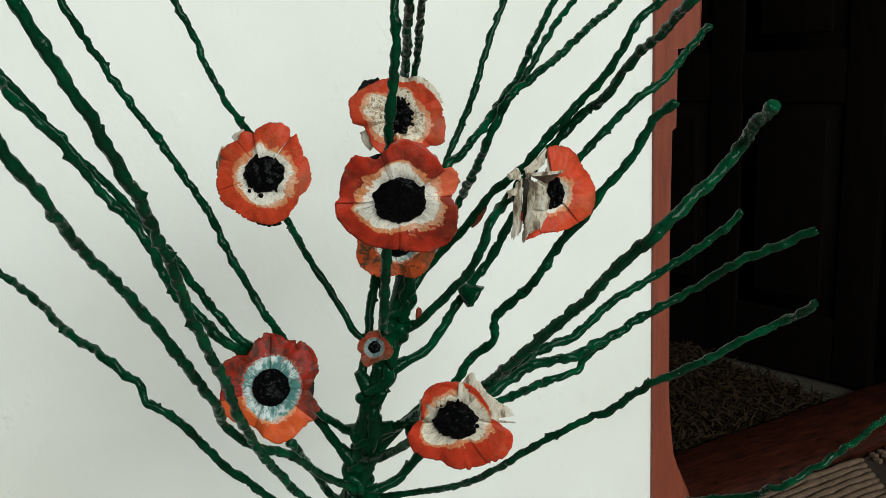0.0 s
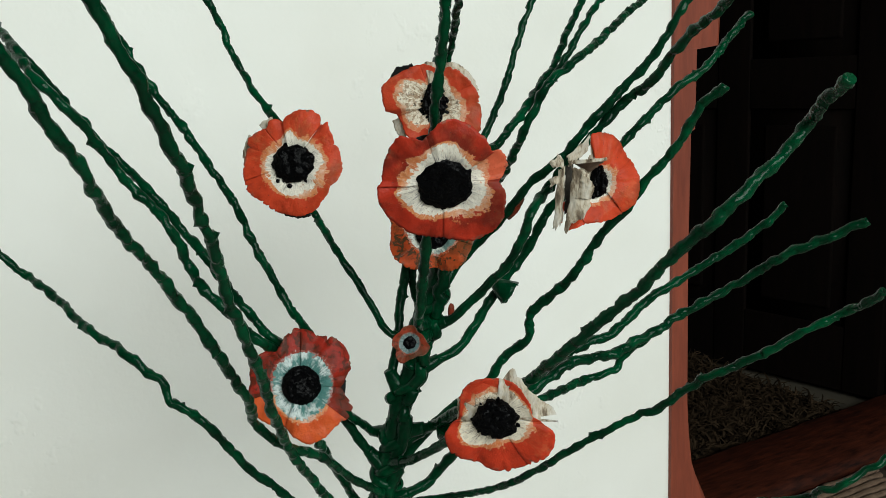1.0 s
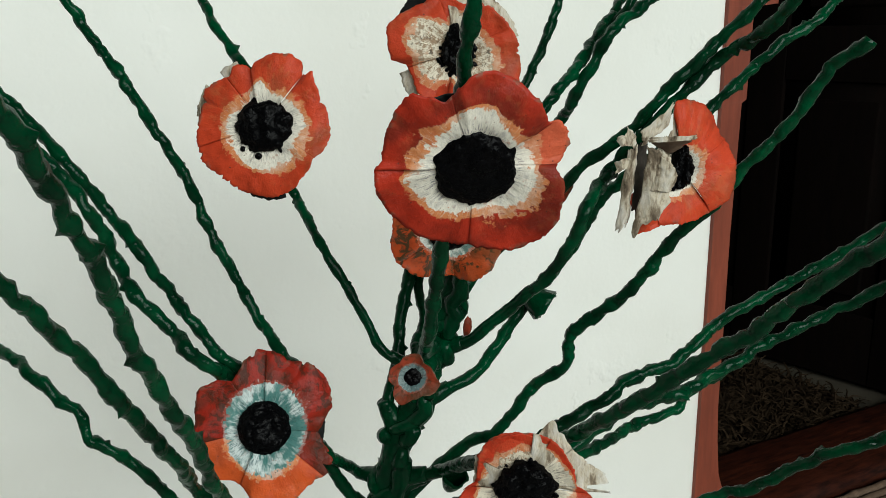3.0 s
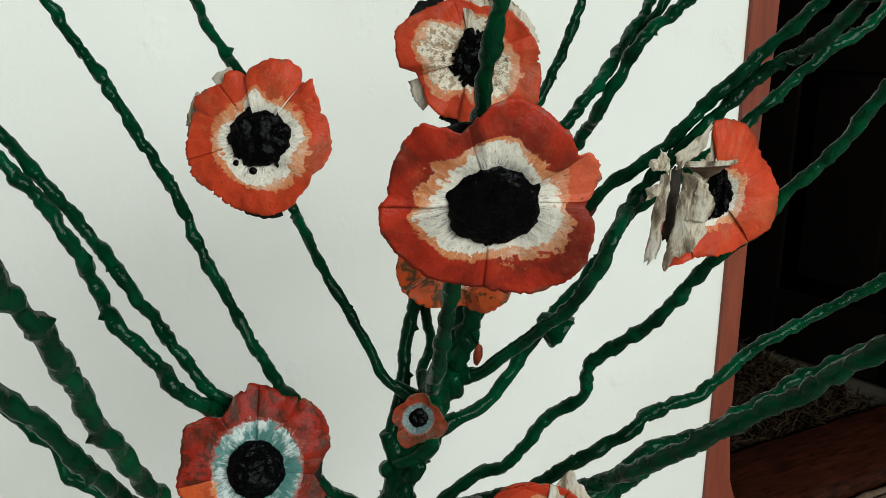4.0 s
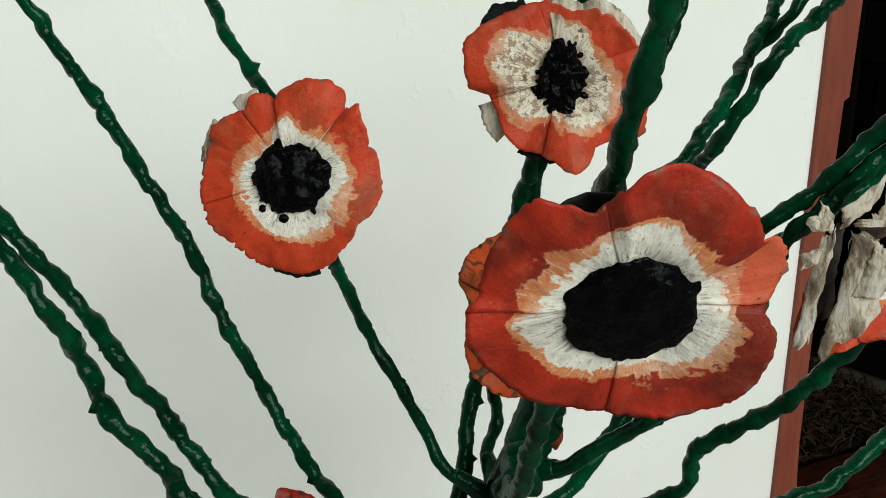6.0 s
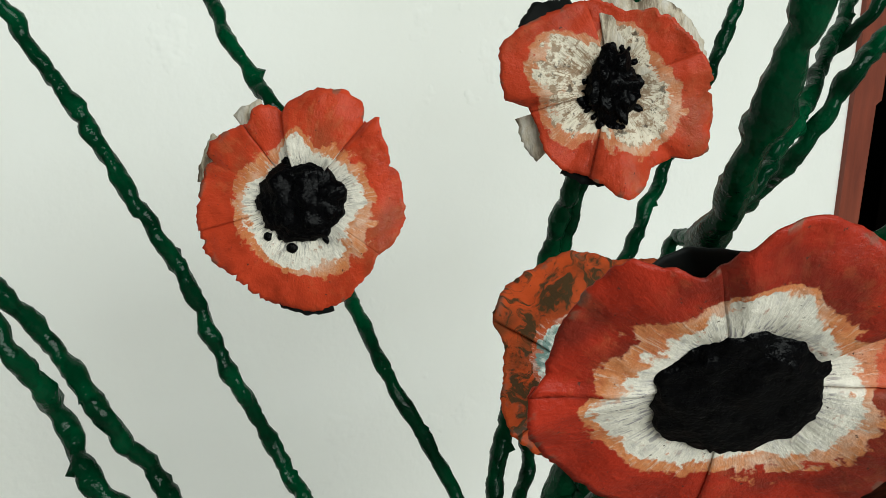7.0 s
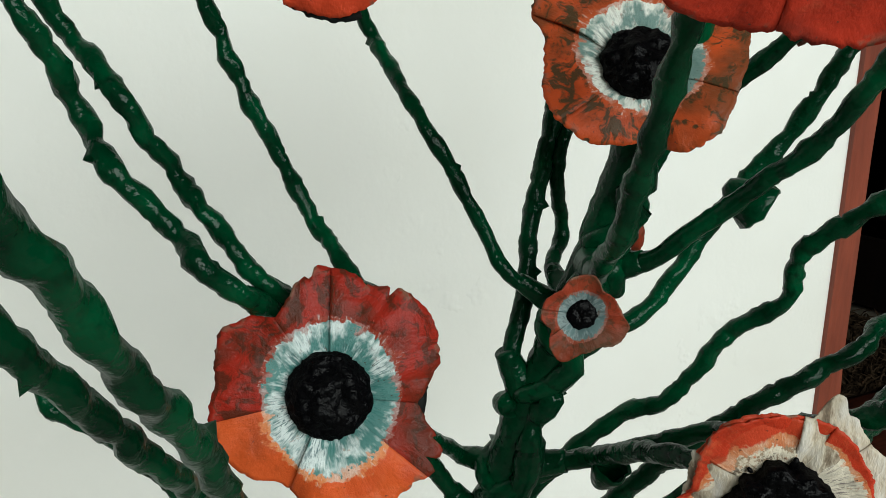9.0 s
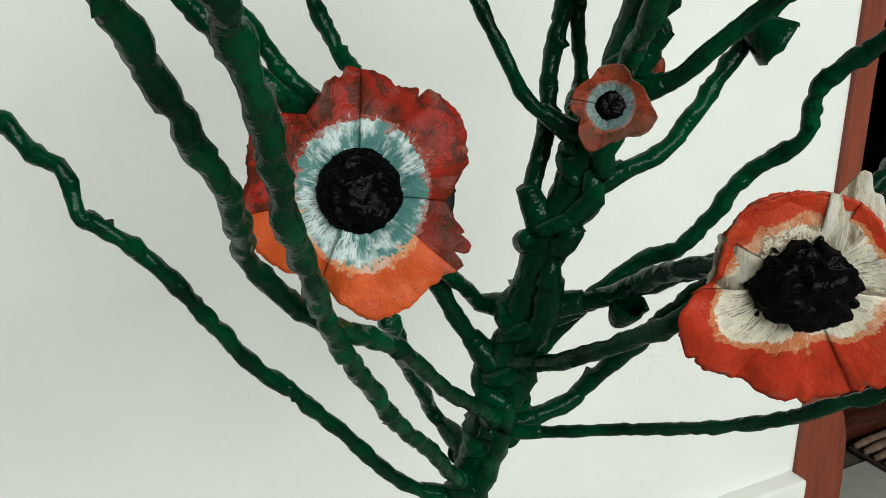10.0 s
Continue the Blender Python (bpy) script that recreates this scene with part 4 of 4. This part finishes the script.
# pale-ringed flower against the wall
flower((-0.1300, 0.9225, 1.1565), (0.03, -0.985, 0.12), 0.0405,
       [(5, 0.97, 0.0), (24, 0.94, 0.02), (38, 1.0, 0.05), (47, 1.09, 0.10), (50, 0.95, 0.03), (56, 1.10, 0.02), (66, 1.13, 0.05), (80, 1.07, 0.05), (93, 0.94, 0.04), (101, 0.83, 0.02), (106, 0.92, 0.05), (114, 0.98, 0.06), (124, 0.88, 0.06), (136, 0.95, 0.0),
        (149, 1.03, -0.07), (160, 0.99, -0.10), (173, 1.02, -0.11), (190, 1.05, -0.08), (204, 1.11, -0.03), (224, 1.03, 0.06), (252, 1.03, 0.03), (274, 1.09, 0.05), (288, 1.05, 0.08), (305, 0.96, 0.12), (326, 0.90, 0.18), (337, 0.98, 0.12), (350, 1.0, 0.05)],
       [(0, 0.60, 0.72), (30, 0.55, 0.64), (55, 0.52, 0.60), (72, 0.50, 0.52), (90, 0.64, 0.66), (105, 0.58, 0.60), (120, 0.38, 0.58), (145, 0.40, 0.60), (165, 0.55, 0.62), (185, 0.60, 0.66), (215, 0.56, 0.64), (245, 0.64, 0.68), (270, 0.69, 0.72), (300, 0.66, 0.78), (325, 0.52, 0.80), (345, 0.56, 0.76)],
       [(-33, 51, R, {"notch": [(22, 2.5, 0.05)]}), (50, 101, R, {"lift": 0.0032, "crease": 0.0, "bulge": 0.12}), (101, 128, R, {"lift": -0.0005}), (127, 197, R, {"lift": 0.0016, "notch": [(158, 3, 0.06), (181, 2, 0.04)]}), (196, 328, R, {"notch": [(203, 2.0, 0.07), (228, 1.5, 0.04), (236, 1.5, 0.05), (244, 1.5, 0.04)]})],
       0.40, 3, "orange-red paper anemone with a cream ring",
       [(145, 172, PAPER, [(150, 1.09, -0.14), (165, 1.08, -0.16)]), (112, 130, PAPER, [(115, 1.02, 0.0), (126, 1.04, -0.08)]), (246, 285, BACK_PAINT, [(250, 1.06, 0.0), (275, 1.115, 0.02)])],
       stretch=(1.04, 0.97), core_rough=0.16, crumbs=9)
# large front flower
flower((-0.002, 0.774, 1.156), (0.07, -0.935, -0.33), 0.0435,
       [(0, 0.80, 0.08), (3, 0.88, -0.04), (9, 0.95, -0.08), (18, 0.98, -0.08), (28, 0.94, -0.04), (33, 0.84, 0.06), (40, 0.88, 0.10), (56, 0.96, 0.06), (70, 1.0, 0.05), (82, 1.03, 0.08), (92, 1.02, 0.14), (99, 0.92, 0.17), (106, 0.82, 0.12), (112, 0.79, 0.10), (120, 0.90, 0.10),
        (127, 1.01, 0.10), (136, 1.0, 0.07), (150, 0.96, 0.05), (166, 0.93, 0.05), (174, 0.92, 0.08), (180, 1.0, 0.14), (188, 1.0, 0.16), (202, 1.01, 0.06), (216, 1.04, 0.0), (235, 1.0, 0.02), (255, 0.96, 0.03), (268, 0.95, 0.04), (278, 1.03, -0.02), (295, 1.15, -0.06), (308, 1.14, 0.0), (320, 1.09, 0.06), (336, 0.98, 0.12), (350, 0.90, 0.12)],
       [(0, 0.60, 0.66), (18, 0.50, 0.72), (40, 0.48, 0.60), (58, 0.54, 0.60), (75, 0.68, 0.69), (92, 0.70, 0.71), (110, 0.62, 0.64), (122, 0.52, 0.64), (145, 0.46, 0.68), (165, 0.54, 0.70), (180, 0.60, 0.66), (188, 0.72, 0.76), (205, 0.66, 0.70), (228, 0.64, 0.70), (250, 0.54, 0.66), (268, 0.50, 0.58), (285, 0.50, 0.66), (305, 0.58, 0.74), (325, 0.64, 0.78), (345, 0.66, 0.74)],
       [(107, 179, DR, {"lift": 0.0016, "bulge": 0.10}), (178, 268, DR, {"lift": 0.0003}), (267, 361, DR, {"lift": 0.0010}), (0, 33, PETAL_PALE, {"lift": -0.0003, "ragged": 0.05}), (31, 108, DR, {"lift": 0.0014, "bulge": 0.11})],
       0.41, 13, "large deep red paper anemone with a black centre",
       [(96, 130, BACK_PAINT, [(96, 0.76, 0.04), (106, 0.75, -0.04), (114, 0.75, -0.10), (122, 0.78, -0.06), (130, 0.82, 0.02)], {"ragged": 0.01, "bulge": -0.04, "relief": 0.0})],
       stretch=(1.0, 1.03), core_rough=0.13, crumbs=4, core_h=0.11, core_up=0.05, calyx=0.45)
# flower high at the back
flower((-0.0135, 0.936, 1.1985), (0.10, -0.975, 0.14), 0.043,
       [(0, 0.88, 0.04), (10, 0.84, 0.09), (25, 0.80, 0.11), (39, 0.77, 0.13), (60, 0.76, 0.14), (72, 0.69, 0.12), (82, 0.66, 0.08), (93, 0.72, 0.06), (103, 0.77, 0.04), (123, 0.81, 0.0), (138, 0.88, 0.0), (150, 0.97, 0.0), (159, 1.04, 0.01), (172, 0.98, 0.0), (185, 0.93, -0.01), (194, 0.72, -0.06), (208, 0.72, -0.02),
        (222, 0.79, 0.01), (241, 0.82, 0.02), (252, 0.78, 0.08), (262, 0.82, 0.16), (277, 0.97, 0.26), (284, 0.93, 0.22), (298, 0.78, 0.06), (313, 0.84, -0.03), (320, 0.96, 0.0), (326, 1.02, 0.02), (340, 0.95, 0.03), (353, 0.90, 0.02)],
       [(0, 0.50, 0.62), (25, 0.34, 0.50), (45, 0.44, 0.46), (65, 0.54, 0.56), (90, 0.55, 0.58), (108, 0.36, 0.44), (122, 0.46, 0.54), (145, 0.74, 0.78), (165, 0.72, 0.80), (190, 0.56, 0.64), (215, 0.54, 0.68), (235, 0.48, 0.62), (255, 0.34, 0.40), (270, 0.38, 0.56), (290, 0.56, 0.66), (315, 0.60, 0.70), (340, 0.56, 0.70)],
       [(20, 110, W, {"lift": -0.0008, "bulge": 0.02, "notch": [(58, 5, 0.06)]}), (108, 196, W, {"lift": 0.0016, "bulge": 0.1}), (195, 258, W, {"lift": 0.0002}), (256, 302, W, {"lift": 0.0014}), (300, 382, W, {"lift": 0.0006, "notch": [(358, 2.5, 0.08), (2, 2, 0.06)]})],
       0.25, 23, "worn orange-red paper flower with flaking cream ring",
       [(14, 62, PAPER, [(15, 0.92, -0.02), (30, 0.90, 0.0), (50, 0.88, 0.02)]), (60, 100, PAPER, [(62, 0.86, 0.06), (75, 0.76, 0.05), (95, 0.80, 0.0)]), (115, 146, BACK_PAINT, [(120, 0.88, -0.06), (132, 1.0, -0.10), (142, 0.98, -0.1)]), (198, 226, PAPER, [(200, 0.84, -0.14), (215, 0.90, -0.12)]), (240, 268, BACK_PAINT, [(245, 0.86, 0.0), (262, 0.86, 0.08)])],
       stretch=(0.88, 1.25), core_rough=0.34, crumbs=34, core_h=0.13)
# torn flower
torn = flower((0.112, 0.886, 1.1360), (0.2, -0.975, 0.06), 0.0365,
              [(0, 0.92, 0.0), (18, 0.90, -0.12), (31, 0.90, -0.2), (42, 0.88, -0.18), (55, 0.95, -0.15), (68, 1.01, -0.07), (80, 1.02, 0.0), (92, 1.02, 0.08), (99, 1.0, 0.12), (106, 0.6, 0.1), (180, 0.4, 0.1), (232, 0.6, 0.2), (242, 0.93, 0.3), (260, 0.86, 0.24), (281, 0.84, 0.16), (300, 0.86, 0.1), (313, 0.90, 0.07), (328, 0.94, 0.05), (341, 0.94, 0.04)],
              [(0, 0.30, 0.42), (60, 0.32, 0.40), (100, 0.3, 0.3), (180, 0.4, 0.4), (240, 0.5, 0.5), (280, 0.36, 0.44), (330, 0.34, 0.46)],
              [(26, 102, PETAL_RED, {"lift": 0.001, "bulge": 0.14, "notch": [(33, 5, 0.05)]}), (-55, 27, PETAL_RED, {"lift": 0.0, "bulge": 0.14}), (234, 306, PETAL_RED, {"bulge": 0.08}), (100, 240, PAPER, {"ragged": 0.15})],
              0.24, 33, "torn red paper flower with curled grey paper petals", stretch=(0.8, 1.3), core_rough=0.3, crumbs=6)


def scrap(parent, corners, seed, material, crumple=0.0016, label="crumpled grey paper"):
    """A torn, crumpled piece of petal paper hung between four places: top left, top right, low right, low left."""
    back = parent.matrix_basis.inverted()
    tl, tr, br, bl = [back @ Vector(c) for c in corners]
    bm = bmesh.new()
    n = 22
    grid = []
    for layer in (0, 1):
        rows = []
        for i in range(n + 1):
            row = []
            for j in range(n + 1):
                u, v = i / n, j / n
                edge = 0.09 * noise.noise(Vector((u * 6, v * 6, seed))) * max(0.0, 1 - min(u, v, 1 - u, 1 - v) / 0.2)
                uu, vv = min(1.05, max(-0.05, u + edge)), min(1.05, max(-0.05, v - edge))
                p = tl.lerp(tr, uu).lerp(bl.lerp(br, uu), vv)
                p += crumple * noise.noise_vector(p * 120 + Vector((seed, 0, 0))) + 0.45 * crumple * noise.noise_vector(p * 380)
                p.z += 0.003 * math.sin(math.pi * u)
                row.append(bm.verts.new(p - Vector((0, 0, 0.0006 * layer))))
            rows.append(row)
        for a, b in zip(rows[:-1], rows[1:]):
            for j in range(n):
                bm.faces.new((a[j], b[j], b[j + 1], a[j + 1]))
        grid.append(rows)
    top, low = grid
    for i in range(n):
        for a, b in (((i, 0), (i + 1, 0)), ((i, n), (i + 1, n)), ((0, i), (0, i + 1)), ((n, i), (n, i + 1))):
            bm.faces.new((top[a[0]][a[1]], top[b[0]][b[1]], low[b[0]][b[1]], low[a[0]][a[1]]))
    uv = bm.loops.layers.uv.new("paint")
    for f in bm.faces:
        for loop in f.loops:
            loop[uv].uv = (0.95, 0.3)
    return part("torn_petal", bm, material, parent, label)


scrap(torn, [(0.091, 0.868, 1.151), (0.103, 0.868, 1.143), (0.104, 0.868, 1.119), (0.0845, 0.868, 1.1015)], 1, PAPER)
scrap(torn, [(0.097, 0.864, 1.146), (0.107, 0.866, 1.135), (0.104, 0.868, 1.126), (0.092, 0.866, 1.126)], 7, PAPER, 0.001)
scrap(torn, [(0.081, 0.870, 1.148), (0.086, 0.872, 1.150), (0.0835, 0.876, 1.108), (0.0755, 0.873, 1.1025)], 2, PAPER)
scrap(torn, [(0.087, 0.878, 1.150), (0.093, 0.884, 1.150), (0.093, 0.884, 1.112), (0.085, 0.880, 1.112)], 12, DARK_PAPER)
scrap(torn, [(0.080, 0.881, 1.122), (0.087, 0.883, 1.122), (0.084, 0.880, 1.106), (0.077, 0.877, 1.1035)], 5, PETAL_RED, 0.001, "curled red petal piece")
scrap(torn, [(0.097, 0.876, 1.116), (0.109, 0.880, 1.114), (0.100, 0.872, 1.1055), (0.087, 0.870, 1.1025)], 6, PETAL_RED, 0.001, "curled red petal piece")
scrap(torn, [(0.091, 0.867, 1.1550), (0.117, 0.872, 1.1555), (0.117, 0.873, 1.1530), (0.091, 0.868, 1.1520)], 3, PAPER, 0.0006)
scrap(torn, [(0.092, 0.871, 1.1525), (0.117, 0.874, 1.1530), (0.106, 0.882, 1.1440), (0.100, 0.882, 1.1460)], 13, STRAW, 0.0006, "brown underside of the torn petal")
scrap(torn, [(0.087, 0.872, 1.158), (0.106, 0.880, 1.1725), (0.104, 0.882, 1.160), (0.089, 0.875, 1.150)], 8, PAPER, 0.0012)
scrap(torn, [(0.073, 0.868, 1.1545), (0.081, 0.874, 1.1585), (0.085, 0.874, 1.1500), (0.075, 0.868, 1.1490)], 4, PAPER, 0.0035)
scrap(torn, [(0.072, 0.868, 1.140), (0.080, 0.870, 1.144), (0.081, 0.870, 1.137), (0.074, 0.868, 1.134)], 9, PAPER, 0.003)
# teal ringed flower low on the stems
TR, TO = PETAL_TEAL_RED, PETAL_TEAL_ORANGE
flower((-0.1245, 0.8565, 0.989), (0.16, -0.89, 0.42), 0.043,
       [(0, 0.78, 0.08), (7, 0.84, 0.10), (14, 0.95, 0.05), (20, 0.98, 0.04), (36, 1.04, 0.09), (50, 1.04, 0.08), (60, 1.0, 0.04), (68, 0.95, 0.03), (80, 1.03, 0.05), (93, 1.06, 0.06), (103, 0.96, 0.09), (112, 0.83, 0.12), (122, 0.77, 0.12), (134, 0.92, 0.06), (148, 1.03, 0.01), (161, 0.95, 0.08), (170, 0.92, 0.10), (180, 0.94, 0.10),
        (200, 0.98, 0.04), (223, 0.90, 0.06), (238, 0.79, 0.06), (246, 0.79, 0.06), (258, 0.93, 0.04), (274, 1.06, 0.02), (290, 1.04, 0.06), (303, 0.97, 0.09), (312, 0.98, 0.10), (320, 1.05, 0.10), (332, 1.02, 0.08), (344, 0.80, 0.02), (352, 0.72, 0.04)],
       [(0, 0.57, 0.58), (45, 0.60, 0.61), (75, 0.62, 0.63), (90, 0.60, 0.61), (135, 0.58, 0.59), (180, 0.53, 0.54), (225, 0.56, 0.57), (255, 0.62, 0.66), (275, 0.66, 0.70), (300, 0.60, 0.63), (330, 0.57, 0.58)],
       [(85, 125, TR, {"lift": 0.0, "notch": [(97, 2.0, 0.10)]}), (-8, 87, TR, {"lift": 0.0012, "bulge": 0.09, "notch": [(56, 1.2, 0.12)]}), (123, 190, TR, {"lift": 0.0008}), (188, 246, TO, {"lift": 0.0, "notch": [(197, 2, 0.05)]}), (245, 318, TO, {"lift": 0.0018, "bulge": 0.12}), (312, 353, TR, {"lift": 0.0, "notch": [(325, 2.5, 0.12), (335, 2, 0.06)]})],
       0.35, 43, "dark red and orange paper anemone with a teal ring",
       [(-16, 6, BACK_PAINT, [(-14, 0.80, -0.1), (-6, 0.86, -0.1), (4, 0.80, -0.1)], {"ragged": 0.02})],
       core_rough=0.05, fine=0.06, grain=7.0, crumbs=0, core_h=0.2)
# low flower with curled upper rim
L = PETAL_WIDE
flower((0.0265, 0.839, 0.9655), (-0.07, -0.985, -0.06), 0.042,
       [(0, 0.66, 0.02), (12, 0.66, 0.04), (35, 0.68, 0.06), (62, 0.75, 0.04), (80, 0.76, 0.07), (95, 0.77, 0.08), (112, 0.78, 0.09), (125, 0.81, 0.09), (135, 0.81, 0.09), (145, 0.76, 0.09), (160, 0.69, 0.07), (178, 0.67, 0.05), (186, 0.70, 0.0), (191, 0.90, 0.04), (199, 1.0, 0.07), (207, 1.05, 0.08), (220, 1.09, 0.04), (230, 1.08, 0.0), (243, 1.04, -0.08), (250, 1.02, -0.06), (262, 1.10, -0.04), (278, 1.17, -0.06), (292, 1.14, -0.06), (304, 1.13, -0.04), (316, 1.22, -0.02), (330, 1.18, 0.0), (340, 1.12, 0.0), (345, 1.06, 0.0), (352, 0.82, 0.0)],
       [(0, 0.64, 0.66), (40, 0.56, 0.60), (62, 0.60, 0.62), (90, 0.55, 0.58), (125, 0.52, 0.62), (150, 0.50, 0.58), (180, 0.60, 0.62), (200, 0.72, 0.74), (225, 0.72, 0.76), (250, 0.58, 0.66), (270, 0.42, 0.60), (290, 0.48, 0.56), (315, 0.60, 0.66), (340, 0.62, 0.74)],
       [(188, 246, L, {"lift": 0.0014, "notch": [(222, 1.5, 0.04)]}), (245, 300, L, {"lift": 0.0, "notch": [(275, 2, 0.05), (283, 1.5, 0.04)]}), (298, 352, L, {"lift": 0.001, "notch": [(304, 2, 0.05), (312, 1.5, 0.05)]}), (-10, 66, L, {"lift": 0.0004, "bulge": 0.02}), (64, 190, L, {"lift": 0.0, "bulge": -0.02})],
       0.37, 53, "red paper anemone with a curled cream rim",
       [(-8, 42, PAPER, [(-5, 1.12, -0.06), (5, 1.05, -0.08), (20, 0.86, -0.06), (40, 0.80, 0.0)]), (38, 84, PAPER, [(40, 0.78, 0.0), (60, 0.86, 0.02), (70, 1.0, 0.0), (80, 0.76, 0.08)]), (82, 150, W, [(85, 0.74, 0.06), (120, 0.82, 0.06), (148, 0.77, 0.06)]), (150, 192, PAPER, [(150, 0.78, 0.04), (175, 0.70, -0.02), (188, 0.74, -0.02)])],
       stretch=(1.05, 0.94), core_rough=0.22, crumbs=10, core_up=0.09)
# streaked flower behind the large one
G = PETAL_STREAKED
flower((-0.018, 0.900, 1.0965), (0.0, -0.80, 0.60), 0.0445,
       [(0, 0.80, 0.1), (30, 0.95, 0.0), (48, 1.1, 0.0), (62, 1.2, 0.0), (80, 1.05, 0.0), (100, 1.12, 0.0), (118, 1.08, -0.03), (130, 1.08, -0.03), (148, 1.0, 0.06), (164, 0.76, 0.10), (180, 0.74, 0.08), (200, 0.80, 0.10), (217, 0.84, 0.14), (230, 0.82, 0.08), (257, 0.68, -0.02), (268, 0.62, -0.06), (276, 0.60, -0.08), (284, 0.68, -0.06), (294, 0.80, 0.02), (312, 0.84, 0.14), (325, 0.78, 0.18), (345, 0.76, 0.14)],
       [(0, 0.5, 0.52), (90, 0.56, 0.58), (160, 0.52, 0.55), (200, 0.42, 0.44), (260, 0.40, 0.44), (300, 0.42, 0.46)],
       [(150, 222, G, {"lift": 0.0005}), (221, 277, G, {"lift": 0.0014}), (275, 340, G, {"lift": 0.0}), (-22, 70, G, {"lift": 0.0008}), (68, 152, G, {"lift": 0.0014, "bulge": 0.1})],
       0.30, 63, "orange paper flower with green paint streaks", core_rough=0.08, fine=0.06, grain=6.0, crumbs=0)
# small half-open flower on the trunk
flower((-0.038, 0.860, 1.020), (0.04, -0.95, 0.30), 0.0140,
       [(0, 0.95, 0.25), (20, 0.86, 0.3), (50, 0.74, 0.45), (75, 0.98, 0.35), (105, 0.92, 0.4), (130, 0.78, 0.4), (165, 0.95, 0.3), (185, 0.98, 0.25), (205, 0.82, 0.3), (228, 1.12, 0.2), (245, 1.24, 0.12), (270, 0.92, 0.2), (295, 0.86, 0.3), (325, 1.12, 0.15), (345, 1.16, 0.15)],
       [(0, 0.58, 0.62), (120, 0.55, 0.58), (240, 0.62, 0.66)],
       [(30, 102, PETAL_BUD), (100, 172, PETAL_BUD, {"lift": 0.0006}), (170, 216, PETAL_BUD), (214, 290, PETAL_BUD, {"lift": 0.0006}), (288, 392, PETAL_BUD)],
       0.36, 73, "small half-open dark red flower", calyx=0.6, core_rough=0.1, crumbs=0, core_h=0.12)
bm = bmesh.new()
tube(bm, [(-0.030, 0.925, 1.010), (-0.034, 0.895, 1.008), (-0.037, 0.872, 1.014)], 0.007, 0.005, 91)
on_tree(part("stem", bm, GREEN, tree))


def green_cup(at, normal, size, seed):
    """Empty crumpled calyx left on a stem."""
    n = Vector(normal).normalized()
    x = n.orthogonal().normalized()
    y = n.cross(x)
    bm = bmesh.new()
    rows = []
    sides, steps = 16, 7
    for layer in (0, 1):
        for i in range(steps):
            s = i / (steps - 1)
            ii = s if layer == 0 else 1 - s
            ring = []
            for k in range(sides):
                a = 2 * math.pi * k / sides
                r = size * (0.25 + 0.75 * ii ** 0.7) * (1 - 0.10 * layer) * (1 + 0.28 * ii * noise.noise(Vector((math.cos(a) * 1.5, math.sin(a) * 1.5, seed))))
                h = size * 1.5 * ii * (1 + 0.25 * noise.noise(Vector((math.cos(a) * 2, math.sin(a) * 2, seed + 4)))) + (0.0012 if layer else 0)
                ring.append(bm.verts.new(Vector(at) + (x * math.cos(a) + y * math.sin(a)) * r + n * h))
            rows.append(ring)
    for a, b in zip(rows[:-1], rows[1:]):
        for k in range(sides):
            bm.faces.new((a[k], a[(k + 1) % sides], b[(k + 1) % sides], b[k]))
    bm.faces.new(rows[0])
    bm.faces.new(rows[-1])
    return on_tree(part("empty_calyx", bm, GREEN, tree, "crumpled green cup without petals"))


green_cup((0.030, 0.962, 1.040), (0.75, -0.2, -0.55), 0.012, 4)
green_cup((-0.022, 0.935, 0.905), (0.35, -0.3, 0.75), 0.0095, 9)


def red_bud(at, normal, length, seed):
    n = Vector(normal).normalized()
    bm = bmesh.new()
    bmesh.ops.create_icosphere(bm, subdivisions=3, radius=1.0)
    turn = n.to_track_quat("Z", "Y").to_matrix()
    for v in bm.verts:
        q = v.co * (1 + 0.22 * noise.noise(v.co * 2.3 + Vector((seed, 0, 0))))
        v.co = Vector(at) + turn @ Vector((q.x * length * 0.22, q.y * length * 0.16, q.z * length * 0.5))
    uv = bm.loops.layers.uv.new("paint")
    for f in bm.faces:
        for loop in f.loops:
            loop[uv].uv = (0.95, 0.3)
    return on_tree(part("bud", bm, PETAL_BUD, tree, "closed dark red bud"))


red_bud((0.050, 0.926, 1.112), (0.5, -0.2, 0.8), 0.024, 2)
red_bud((-0.008, 0.950, 1.018), (0.1, -0.1, 0.95), 0.015, 6)
red_bud((-0.122, 0.850, 0.934), (0.6, -0.3, 0.3), 0.009, 8)
